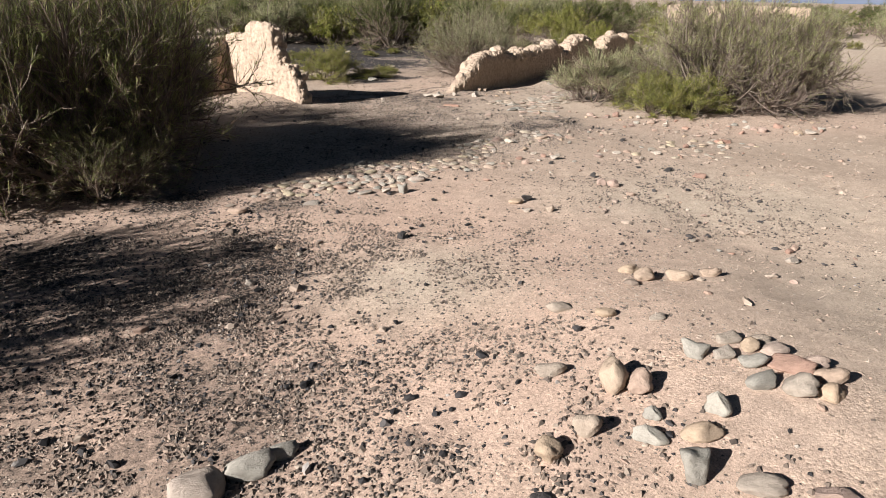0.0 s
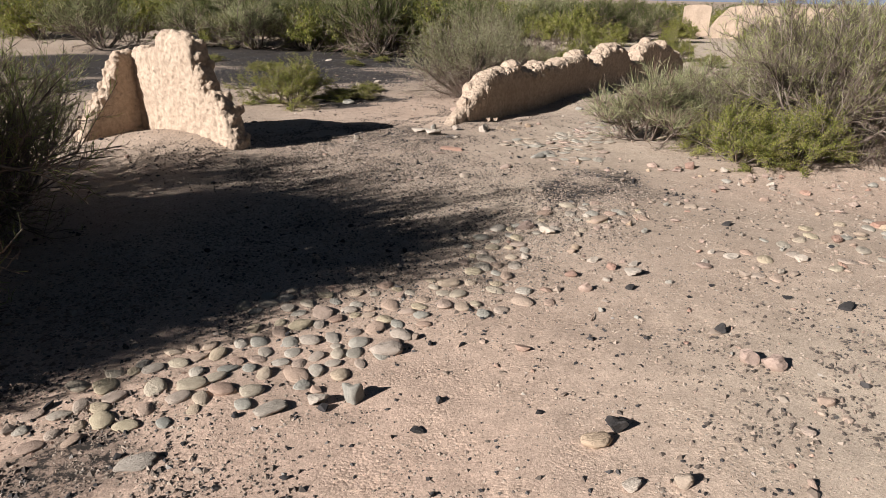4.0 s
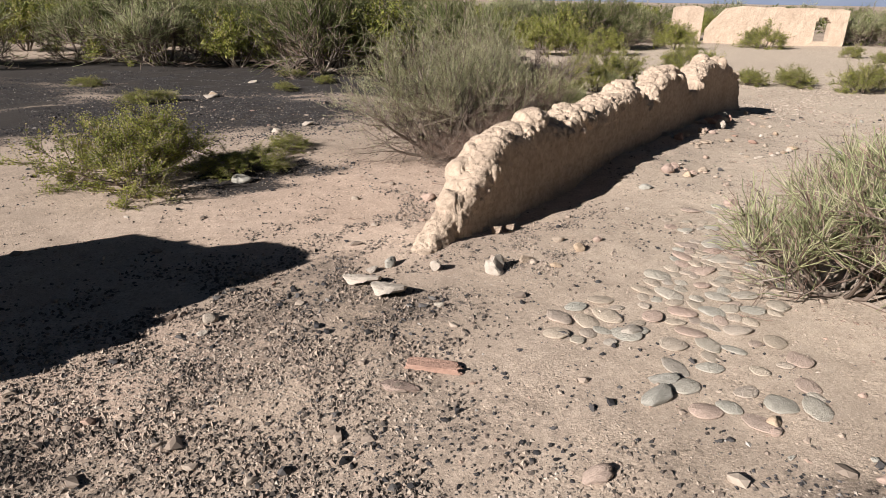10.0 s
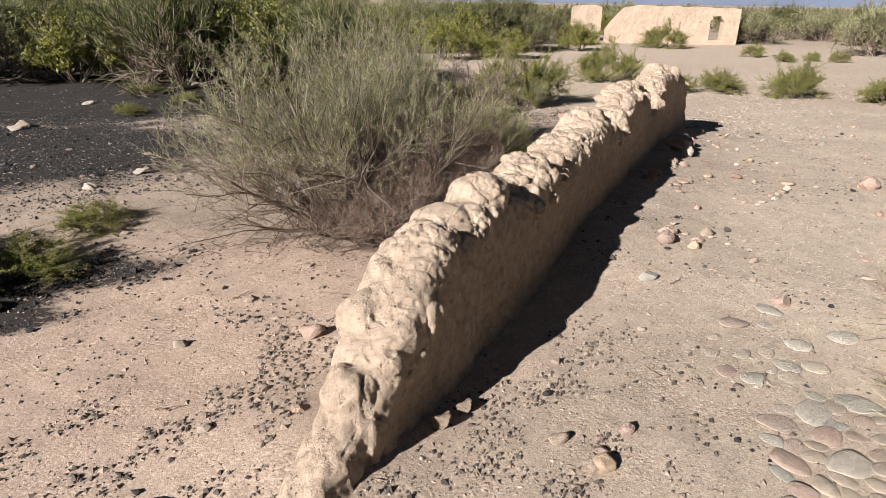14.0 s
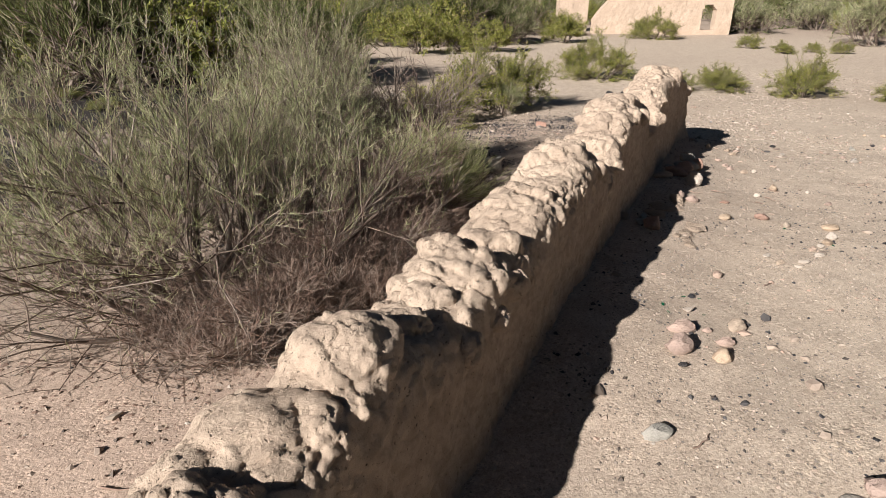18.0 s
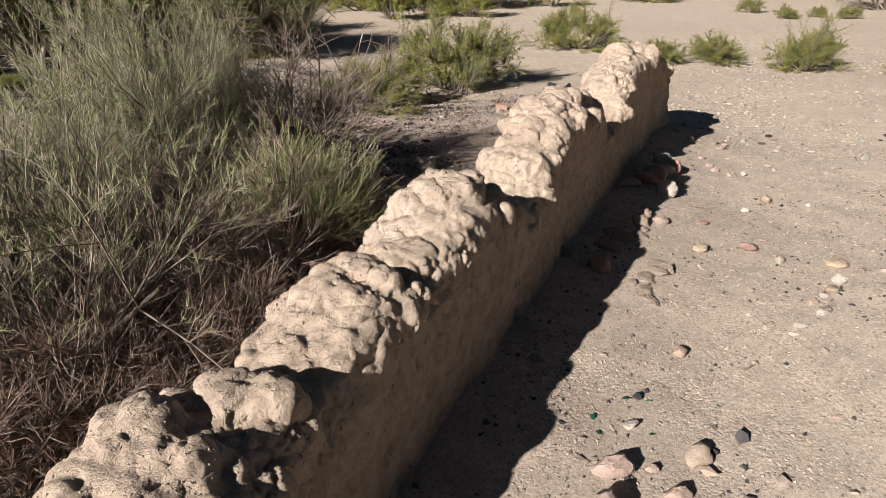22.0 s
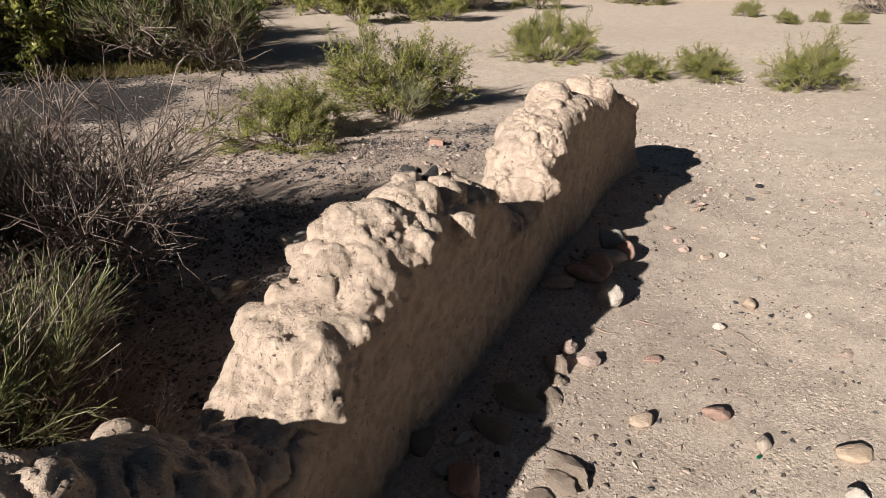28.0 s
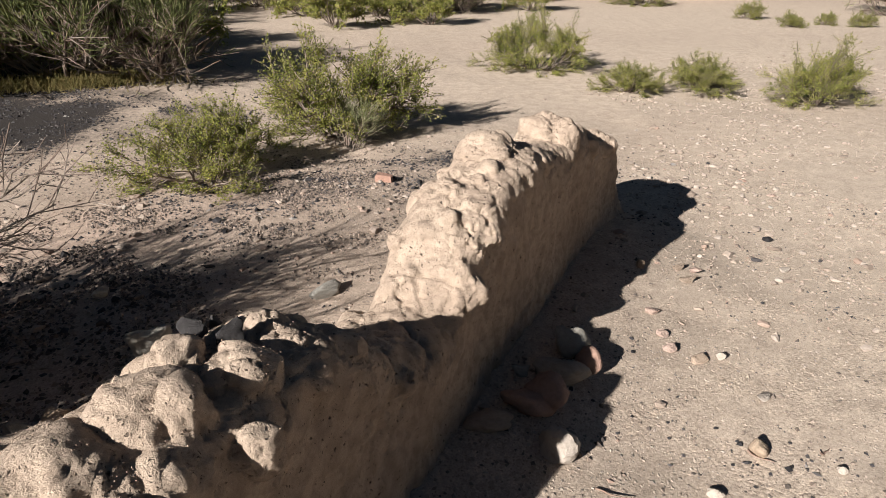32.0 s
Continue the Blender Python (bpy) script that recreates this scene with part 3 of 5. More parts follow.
LUMP_MASS = [(16.16, -10.64, 0.78, 0.126, 0.081), (16.1, -10.54, 0.77, 0.062, 0.062), (16.15, -10.4, 0.77, 0.078, 0.069), (16.46, -10.41, 0.74, 0.089, 0.089), (16.54, -10.32, 0.55, 0.059, 0.046), (16.24, -10.26, 0.63, 0.063, 0.072), (16.03, -10.44, 0.72, 0.15, 0.1), (15.95, -10.58, 0.7, 0.134, 0.1), (15.79, -10.53, 0.69, 0.108, 0.077),
             (16.03, -10.29, 0.55, 0.076, 0.059), (15.88, -10.41, 0.66, 0.079, 0.064), (16.41, -10.54, 0.77, 0.098, 0.059), (16.74, -10.55, 0.68, 0.068, 0.045), (16.05, -10.29, 0.72, 0.05, 0.06)]
CLUSTER_MASS = [(17.2, -10.64, 0.79, 0.128, 0.074), (17.17, -10.42, 0.79, 0.071, 0.081), (17.22, -10.32, 0.71, 0.062, 0.083), (17.04, -10.61, 0.77, 0.141, 0.08), (16.97, -10.69, 0.72, 0.121, 0.071), (16.96, -10.48, 0.73, 0.116, 0.087), (17.01, -10.38, 0.68, 0.078, 0.078), (16.82, -10.52, 0.7, 0.093, 0.056), (17.01, -10.33, 0.57, 0.059, 0.059),
                (16.82, -10.7, 0.66, 0.117, 0.068), (16.75, -10.36, 0.67, 0.036, 0.027)]
CROWN_MASS = [(17.95, -10.54, 0.9, 0.171, 0.104), (18.06, -10.47, 0.9, 0.089, 0.089), (17.82, -10.66, 0.87, 0.113, 0.084), (17.8, -10.44, 0.85, 0.108, 0.063), (17.95, -10.34, 0.71, 0.068, 0.087), (18.1, -10.28, 0.78, 0.04, 0.056), (18.02, -10.3, 0.53, 0.037, 0.025), (17.68, -10.58, 0.8, 0.124, 0.08), (17.43, -10.49, 0.77, 0.141, 0.086),
              (17.39, -10.38, 0.78, 0.046, 0.046), (17.63, -10.29, 0.74, 0.036, 0.045), (17.73, -10.3, 0.61, 0.026, 0.03), (17.56, -10.39, 0.77, 0.066, 0.049)]
RISE_MASS = [(19.17, -10.66, 0.79, 0.085, 0.102), (19.02, -10.62, 0.66, 0.108, 0.157), (19.28, -10.52, 0.85, 0.132, 0.101), (19.25, -10.38, 0.79, 0.08, 0.06), (19.42, -10.33, 0.75, 0.064, 0.064), (19.53, -10.31, 0.81, 0.036, 0.044), (19.14, -10.38, 0.71, 0.097, 0.087), (19.02, -10.35, 0.59, 0.066, 0.094), (18.92, -10.44, 0.59, 0.056, 0.074),
             (19.54, -10.57, 0.98, 0.174, 0.098), (19.61, -10.45, 0.98, 0.088, 0.077), (19.44, -10.43, 0.89, 0.074, 0.053), (19.51, -10.29, 0.9, 0.035, 0.035), (19.58, -10.26, 0.93, 0.04, 0.058)]
BACK_MASS = [(19.83, -10.52, 1.01, 0.123, 0.075), (19.86, -10.42, 1.0, 0.075, 0.082), (20.09, -10.43, 0.98, 0.1, 0.069), (20.02, -10.61, 1.0, 0.077, 0.054), (20.28, -10.56, 0.95, 0.087, 0.061), (19.96, -10.26, 0.89, 0.062, 0.078), (20.25, -10.33, 0.86, 0.075, 0.059), (20.31, -10.43, 0.91, 0.069, 0.069)]
END_MASS = [(22.2, -10.56, 1.03, 0.139, 0.093), (21.97, -10.46, 0.93, 0.088, 0.103), (21.87, -10.52, 0.9, 0.073, 0.087), (21.9, -10.32, 0.83, 0.05, 0.05), (21.73, -10.39, 0.71, 0.127, 0.113), (21.69, -10.59, 0.72, 0.115, 0.115), (21.51, -10.6, 0.6, 0.167, 0.111), (21.57, -10.41, 0.6, 0.083, 0.111), (23.17, -10.52, 0.94, 0.153, 0.096),
            (23.13, -10.36, 0.91, 0.094, 0.113), (21.39, -10.57, 0.52, 0.11, 0.055), (24.14, -10.33, 0.6, 0.138, 0.092), (21.8, -10.71, 0.8, 0.103, 0.133), (22.5, -10.4, 0.9, 0.13, 0.1)]
WALL_MASSES = TOE_MASS + SLAB_MASS + LUMP_MASS + CLUSTER_MASS + CROWN_MASS + RISE_MASS + BACK_MASS + END_MASS


def sunk(s, o, z, wide, high):
    """A mass of the crest, a little larger and set deeper, so that it shows as a shallow dome."""
    out = max(-1.0, min(1.0, (o + 10.53) / 0.2))
    r = math.hypot(out, 0.8)
    return s - 12.62, o - 0.20 * wide * out / r, z - 0.20 * high * 0.8 / r, wide * 1.2, high * 1.2


rng = np.random.default_rng(77)
masses = [sunk(*q) for q in WALL_MASSES]
crest_at = lambda s: float(np.interp(s, [q[0] for q in LOW_CREST + FAR_CREST], [q[1] for q in LOW_CREST + FAR_CREST]))
for s in np.arange(15.4, 24.6, 0.06):
    o, size = rng.uniform(-10.74, -10.30), rng.uniform(0.06, 0.12)
    masses.append((s - 12.62, o, crest_at(s) - 0.10 * (abs(o + 10.53) / 0.23) ** 3 - 0.74 * size, size, size * rng.uniform(0.75, 1.0)))
for s in np.arange(13.6, 24.6, 0.10):
    size = rng.uniform(0.045, 0.085)
    masses.append((s - 12.62, -10.32 - 0.35 * size, max(crest_at(s) - rng.uniform(0.08, 0.30), 0.0), size, size * rng.uniform(0.9, 1.2)))
wall_origin = ALONG * 12.62 / (ALONG @ ALONG)
low_mesh = adobe_wall("low_adobe_wall", wall_origin, ALONG, 12.43, WALL_BACK, WALL_RIGHT, [(s - 12.62, z) for s, z in LOW_CREST + FAR_CREST], -0.3, masses, ADOBE, 0.012, 5, top_round=0.15, toe=1.6)
low_wall = tagged(new("low_adobe_wall", low_mesh), "low eroded tan adobe wall with a lumpy crest", "adobe wall")


def crust(me, count, seed, small, large):
    """Grains and small stones standing out of an earth wall."""
    rng = np.random.default_rng(seed)
    n = len(me.vertices)
    co, no = np.zeros(n * 3, np.float32), np.zeros(n * 3, np.float32)
    me.vertices.foreach_get("co", co)
    me.vertex_normals.foreach_get("vector", no)
    co, no = co.reshape(-1, 3), no.reshape(-1, 3)
    pick = rng.integers(0, n, count * 6)
    keep = rng.random(count * 6) < (0.25 + 0.75 * np.clip(no[pick, 2] + 0.3, 0, 1)) * ease(0.30, 0.62, 0.5 + 0.5 * grain(co[pick], 0.22, seed)) + 0.06
    pick = pick[keep][:count]
    p, w = co[pick] + rng.normal(0, 0.004, (len(pick), 3)), no[pick]
    a = np.cross(w, rng.normal(size=w.shape))
    a /= np.maximum(np.linalg.norm(a, axis=1, keepdims=True), 1e-6)
    b = np.cross(w, a)
    size = (small + (large - small) * rng.random(len(pick)) ** 3)[:, None]
    ring = [p + (a * math.cos(t) + b * math.sin(t)) * size * rng.uniform(0.6, 1.2, size.shape) - w * size * 0.3 for t in (0.3, 1.9, 3.4, 5.0)]
    tip = p + w * size * rng.uniform(0.3, 0.8, size.shape) + (a * rng.uniform(-0.4, 0.4, size.shape) + b * rng.uniform(-0.4, 0.4, size.shape)) * size
    v = np.stack(ring + [tip], 1).reshape(-1, 3)
    f = (np.arange(len(pick))[:, None, None] * 5 + np.array([(0, 1, 4), (1, 2, 4), (2, 3, 4), (3, 0, 4)])[None]).reshape(-1, 3)
    return mesh_of("grit_crust", v, f, GRIT, False)


tagged(part("grit_crust", crust(low_mesh, 34000, 3, 0.0018, 0.0052), low_wall, "coarse grit standing out of the adobe"), kind="stuff")

PILLAR_AT, PILLAR_WAY = np.array((-2.95, 13.72)), np.array((-0.83, 0.56))
corner = new("ruined_corner_wall")
tagged(corner, "tall eroded pale adobe wall corner with a stepped edge", "adobe wall")
STEPPED = [(0, -0.3), (0.19, -0.15), (0.22, 0.05), (0.31, 0.22), (0.40, 0.44), (0.52, 0.62), (0.62, 0.70), (0.83, 0.75), (0.88, 0.93), (0.96, 1.07), (1.02, 1.09), (1.06, 1.42), (1.18, 1.52), (1.42, 1.57), (1.72, 1.56), (1.86, 1.50), (1.98, 1.33), (2.4, 1.29), (2.8, 1.22), (2.95, 1.1)]
masses = []
for s in np.arange(0.26, 2.9, 0.06):
    top = float(np.interp(s, [q[0] for q in STEPPED], [q[1] for q in STEPPED]))
    size = rng.uniform(0.045, 0.085)
    masses.append((s, rng.uniform(0.06, 0.28), top - 0.55 * size, size, size))
for at, low, high in ((0.28, 0.0, 0.16), (0.44, 0.2, 0.5), (0.58, 0.4, 0.66), (0.88, 0.72, 0.9), (1.02, 0.95, 1.3), (1.08, 1.1, 1.45)):
    for _ in range(7):
        size = rng.uniform(0.035, 0.075)
        masses.append((at + rng.uniform(-0.02, 0.06), rng.uniform(0.02, 0.32), rng.uniform(low, high), size, size * 1.2))
part("main_wall", adobe_wall("main_wall", PILLAR_AT, PILLAR_WAY, 2.95, 0.0, 0.34, STEPPED, -0.25, masses, ADOBE_PALE, 0.014, 21, top_round=0.08), corner)
RETURN_FALL = [(0, 1.22), (0.30, 1.2), (0.42, 1.02), (0.52, 0.78), (0.66, 0.56), (0.84, 0.36), (1.02, 0.16), (1.12, -0.05)]
masses = [(s, rng.uniform(-0.18, 0.12), float(np.interp(s, [q[0] for q in RETURN_FALL], [q[1] for q in RETURN_FALL])) - 0.045, 0.07, 0.08) for s in np.arange(0.05, 1.05, 0.05)]
part("return_wall", adobe_wall("return_wall", PILLAR_AT + PILLAR_WAY * 2.78 + np.array((0.056, 0.083)), (-0.56, -0.83), 1.12, -0.2, 0.14, RETURN_FALL, -0.25, masses, ADOBE_PALE, 0.014, 27, top_round=0.08), corner)


def ruin_wall(name, base, along, length, depth, profile, foot, hole=None, step=0.11, seed=0):
    """A free-standing wall with an uneven top and, where given, an opening through it."""
    along = np.array(along) / np.hypot(*along)
    side = np.array((along[1], -along[0]))
    nu, nv = int(length / step) + 1, int(2.4 / step)
    s = np.linspace(0, length, nu)
    top = np.interp(s, [q[0] for q in profile], [q[1] for q in profile]) + 0.04 * grain(np.stack([s, s * 0, s * 0], 1), 0.4, seed)
    v = np.linspace(0, 1, nv)
    bm = bmesh.new()
    front, rear = {}, {}
    for i in range(nu):
        for j in range(nv):
            z = foot + (top[i] - foot) * v[j]
            for store, o in ((front, 0.0), (rear, -depth)):
                b = 0.04 * noise.noise((s[i] * 1.3, z * 1.3, o + seed)) + 0.02 * noise.noise((s[i] * 5, z * 5, o + seed))
                x, y = base + along * s[i] + side * (o + b)
                store[i, j] = bm.verts.new((x, y, z))
    kept = {(i, j) for i in range(nu - 1) for j in range(nv - 1) if not (hole and hole((s[i] + s[i + 1]) / 2, foot + (top[i] - foot) * (v[j] + v[j + 1]) / 2))}
    for i, j in kept:
        for store in (front, rear):
            bm.faces.new([store[q] for q in ((i, j), (i + 1, j), (i + 1, j + 1), (i, j + 1))])
        for (di, dj), (a, b) in (((-1, 0), ((i, j), (i, j + 1))), ((1, 0), ((i + 1, j), (i + 1, j + 1))), ((0, -1), ((i, j), (i + 1, j))), ((0, 1), ((i, j + 1), (i + 1, j + 1)))):
            if (i + di, j + dj) not in kept:
                bm.faces.new((front[a], front[b], rear[b], rear[a]))
    bmesh.ops.delete(bm, geom=[x for x in bm.verts if not x.link_faces], context="VERTS")
    bmesh.ops.recalc_face_normals(bm, faces=bm.faces)
    me = bpy.data.meshes.new(name)
    bm.to_mesh(me)
    bm.free()
    me.materials.append(ADOBE_PALE)
    return me


far_ruin = new("far_ruined_building")
tagged(far_ruin, "distant roofless pale adobe building with a doorway opening", "ruin")
part("front_wall", ruin_wall("front_wall", np.array((19.7, 53.83)), (8.39, -1.77), 8.5, 0.6, [(0, 0.45), (0.3, 0.9), (1.1, 1.78), (2.0, 1.92), (4, 1.9), (6.5, 1.86), (8.5, 1.8)], -0.6,
     lambda s, z: ((s - 7.05) / 0.42) ** 2 + max(0, (z - 0.95) / 0.45) ** 2 < 1 and z > -0.12, seed=3), far_ruin)
part("side_wall", ruin_wall("side_wall", np.array((18.5, 56.6)), (2.45, -0.5), 1.95, 0.6, [(0, 1.7), (0.3, 1.86), (1.6, 1.9), (1.95, 1.75)], -0.6, seed=8), far_ruin)


# ---- shrubs ----
def tubes(p0, p1, r0, r1, sides=3):
    """Tapered prisms from p0 to p1: vertices and quads."""
    w = p1 - p0
    w = w / np.maximum(np.linalg.norm(w, axis=1, keepdims=True), 1e-9)
    ref = np.where(np.abs(w[:, 2:3]) > 0.9, (1.0, 0, 0), (0, 0, 1.0))
    a = np.cross(w, ref)
    a /= np.maximum(np.linalg.norm(a, axis=1, keepdims=True), 1e-9)
    b = np.cross(w, a)
    ring = []
    for p, r in ((p0, r0), (p1, r1)):
        for k in range(sides):
            t = 2 * math.pi * k / sides
            ring.append(p + (a * math.cos(t) + b * math.sin(t)) * np.reshape(r, (-1, 1)))
    v = np.stack(ring, 1).reshape(-1, 3)
    f = np.array([(k, (k + 1) % sides, sides + (k + 1) % sides, sides + k) for k in range(sides)])
    return v, (np.arange(len(p0))[:, None, None] * 2 * sides + f[None]).reshape(-1, 4)


def chain(poly, r0, r1, sides=3):
    """Tubes along polylines (N, K, 3), joined so that each polyline is one island."""
    n, k, _ = poly.shape
    w = np.gradient(poly, axis=1)
    w = w / np.maximum(np.linalg.norm(w, axis=2, keepdims=True), 1e-9)
    ref = np.where(np.abs(w[..., 2:3]) > 0.9, (1.0, 0, 0), (0, 0, 1.0))
    a = np.cross(w, ref)
    a /= np.maximum(np.linalg.norm(a, axis=2, keepdims=True), 1e-9)
    b = np.cross(w, a)
    r = (np.reshape(r0, (-1, 1)) * (1 - np.linspace(0, 1, k)) + np.reshape(r1, (-1, 1)) * np.linspace(0, 1, k))[..., None]
    v = np.stack([poly + (a * math.cos(2 * math.pi * j / sides) + b * math.sin(2 * math.pi * j / sides)) * r for j in range(sides)], 2)
    f = np.array([(i * sides + j, i * sides + (j + 1) % sides, (i + 1) * sides + (j + 1) % sides, (i + 1) * sides + j) for i in range(k - 1) for j in range(sides)])
    return v.reshape(-1, 3), (np.arange(n)[:, None, None] * k * sides + f[None]).reshape(-1, 4)


def unit(v):
    return v / np.maximum(np.linalg.norm(v, axis=-1, keepdims=True), 1e-9)


def sprout(rng, parents, each, reach, keep, up, stray, points, start=0.25, bend=0.25):
    """Children along the parents: each of them, as long as reach, keeping some of the parent's heading, drawn up and astray."""
    n, k, _ = parents.shape
    which = np.repeat(np.arange(n), each)
    t = rng.uniform(start, 1.0, len(which)) * (k - 1)
    i = np.minimum(t.astype(int), k - 2)
    f = (t - i)[:, None]
    at = parents[which, i] * (1 - f) + parents[which, i + 1] * f
    way = unit(parents[which, i + 1] - parents[which, i])
    way = unit(way * keep + np.array((0, 0, up)) + unit(rng.normal(size=way.shape)) * stray)
    long = reach * rng.uniform(0.55, 1.25, len(which))[:, None]
    out = [at]
    for _ in range(points - 1):
        out.append(out[-1] + way * long / (points - 1))
        way = unit(way + np.array((0, 0, bend * up)) + rng.normal(size=way.shape) * (0.22 if points < 4 else 0.16))
    return np.stack(out, 1)


def limbs_of(rng, count, height, spread, low=0.15):
    az = rng.uniform(0, 2 * math.pi, count)
    tilt = rng.uniform(low, 1.0, count) ** 0.8
    way = np.stack([np.cos(az) * tilt * spread, np.sin(az) * tilt * spread, np.full(count, 1.0) * (1.15 - 0.75 * tilt)], 1)
    way = unit(way)
    long = height * rng.uniform(0.55, 0.9, count)[:, None]
    at = np.stack([np.cos(az) * 0.10, np.sin(az) * 0.10, np.full(count, -0.08)], 1) * rng.uniform(0.3, 1, count)[:, None]
    out = [at]
    for _ in range(5):
        out.append(out[-1] + way * long / 5)
        way = unit(way + np.array((0, 0, 0.10)) + rng.normal(size=way.shape) * 0.16)
    return np.stack(out, 1)


def joined(bits):
    vs, fs, base = [], [], 0
    for v, f in bits:
        vs.append(v)
        fs.append(f + base)
        base += len(v)
    return np.concatenate(vs), np.concatenate(fs)


def above(poly, floor=0.0):
    poly = poly.copy()
    poly[..., 2] = np.maximum(poly[..., 2], floor + 0.02)
    return poly


def broom_bush(seed, height, spread, limbs=12, kids=7, twigs=7, shoots=9, shoot=0.32, thick=1.0, dry=0.12, green=SHOOT, dead_look=None, up=0.30, bare=0.8, low=0.5):
    """Meshes of a broom-like shrub: branches, green shoots and dry twigs low down."""
    rng = np.random.default_rng(seed)
    a = above(limbs_of(rng, limbs, height * 0.72, spread))
    b = above(sprout(rng, a, kids, height * 0.34, 0.75, 0.22, 0.9, 4, 0.3))
    c = above(sprout(rng, b, twigs, height * 0.17, 0.75, 0.28, 0.8, 3))
    d = above(sprout(rng, c, shoots, shoot, 0.85, up, 0.72, 3, 0.2))
    e = above(sprout(rng, b, max(2, shoots // 3), shoot, 0.8, 0.3, 0.7, 3, 0.5))
    wood = joined([chain(a, np.full(len(a), 0.030 * height / 2), np.full(len(a), 0.010), 5), chain(b, np.full(len(b), 0.011 * min(1, 1.4 * thick)), np.full(len(b), 0.005 * min(1, 1.4 * thick)), 3), chain(c, np.full(len(c), 0.0055 * thick), np.full(len(c), 0.0035 * thick))])
    d = np.concatenate([d, e])
    d = d[rng.random(len(d)) > bare * (1 - ease(0.12, 0.42, d[:, 0, 2] / height))]
    hang = rng.random(len(d)) < dry + low * np.clip(0.45 * height - d[:, 0, 2], 0, 1)
    leaf = chain(d[~hang], np.full((~hang).sum(), 0.0042 * thick), np.full((~hang).sum(), 0.0020 * thick))
    dead = chain(d[hang], np.full(hang.sum(), 0.0036 * thick), np.full(hang.sum(), 0.0018 * thick))
    return mesh_of("branchwork", *wood, BARK), mesh_of("foliage", *leaf, green), mesh_of("dry_twig_mass", *dead, dead_look or DRY)


def leafy_bush(seed, height, spread, limbs=9, kids=6, twigs=6, leaves=16, size=0.028, thick=1.0):
    """Meshes of a small-leaved shrub: bare lower branches and leaves towards the tips."""
    rng = np.random.default_rng(seed)
    a = above(limbs_of(rng, limbs, height * 0.76, spread, 0.1))
    b = above(sprout(rng, a, kids, height * 0.36, 0.7, 0.15, 0.9, 4, 0.35))
    c = above(sprout(rng, b, twigs, height * 0.2, 0.8, 0.3, 0.75, 3, 0.35))
    wood = joined([chain(a, np.full(len(a), 0.016 * height), np.full(len(a), 0.006), 4), chain(b, np.full(len(b), 0.007), np.full(len(b), 0.0035)), chain(c, np.full(len(c), 0.004 * thick), np.full(len(c), 0.0022 * thick))])
    n = len(c) * leaves
    which = np.repeat(np.arange(len(c)), leaves)
    t = rng.uniform(0.1, 2, n)
    i = np.minimum(t.astype(int), 1)
    f = (t - i)[:, None]
    at = c[which, i] * (1 - f) + c[which, i + 1] * f + rng.normal(size=(n, 3)) * 0.015 * height
    w = unit(rng.normal(size=(n, 3)) + (0, 0, 0.6))
    side = unit(np.cross(w, unit(rng.normal(size=(n, 3)))))
    up = np.cross(w, side)
    z = size * rng.uniform(0.6, 1.3, n)[:, None]
    v = np.stack([at, at + w * z * 0.5 + side * z * 0.32 + up * z * 0.1, at + w * z, at + w * z * 0.5 - side * z * 0.32 + up * z * 0.1], 1).reshape(-1, 3)
    leaf = (v, np.arange(n)[:, None] * 4 + np.arange(4)[None])
    return mesh_of("branchwork", *wood, BARK), mesh_of("foliage", *leaf, LEAF, False)


def shrub(name, meshes, x, y, turn=0.0, size=1.0, label="", group="", sink=0.0, wide=1.0, lean=(0.0, 0.0)):
    ob = new(name)
    ob.matrix_basis = Matrix.LocRotScale((x, y, rest(x, y) - sink), Euler((radians(lean[0]), radians(lean[1]), radians(turn))), (size * wide, size * wide, size))
    tagged(ob, label, "bush", group)
    for me in meshes:
        tagged(part(me.name.split(".")[0], me, ob), kind="" if me.name.startswith("branch") else "stuff")
    return ob


def fan_bush(seed, height, stems, each, green):
    """Meshes of a low shrub of long thin shoots that fan out from a few stems, most to one side."""
    rng = np.random.default_rng(seed)
    az = rng.normal(0, 0.75, stems)
    tilt = rng.uniform(0.0, 0.9, stems)
    way = np.stack([np.cos(az) * np.sin(tilt), np.sin(az) * np.sin(tilt), np.cos(tilt)], 1)
    at = np.stack([rng.normal(0, 0.09, stems), rng.normal(0, 0.12, stems), np.full(stems, -0.05)], 1)
    stem = np.stack([at + way * height * 0.55 * k / 4 + np.array((0, 0, -0.03)) * k * k / 16 * tilt[:, None] for k in range(5)], 1)
    stem = stem + rng.normal(0, 0.012, stem.shape)
    side = above(sprout(rng, stem, 6, height * 0.30, 1.0, 0.12, 0.5, 4, 0.5, 0.3))
    fine = above(sprout(rng, side, each, height * 0.15, 1.0, 0.16, 0.55, 4, 0.15, 0.5))
    low = above(sprout(rng, stem, 5, height * 0.4, 0.9, -0.05, 0.6, 4, 0.1))
    wood = joined([chain(stem, np.full(stems, 0.010), np.full(stems, 0.004), 4)])
    bits = np.concatenate([fine, side])
    shoot = chain(bits, np.full(len(bits), 0.0026), np.full(len(bits), 0.0016))
    dead = chain(low, np.full(len(low), 0.0042), np.full(len(low), 0.002))
    return mesh_of("branchwork", *wood, BARK), mesh_of("foliage", *shoot, green), mesh_of("dry_twig_mass", *dead, STRAW)


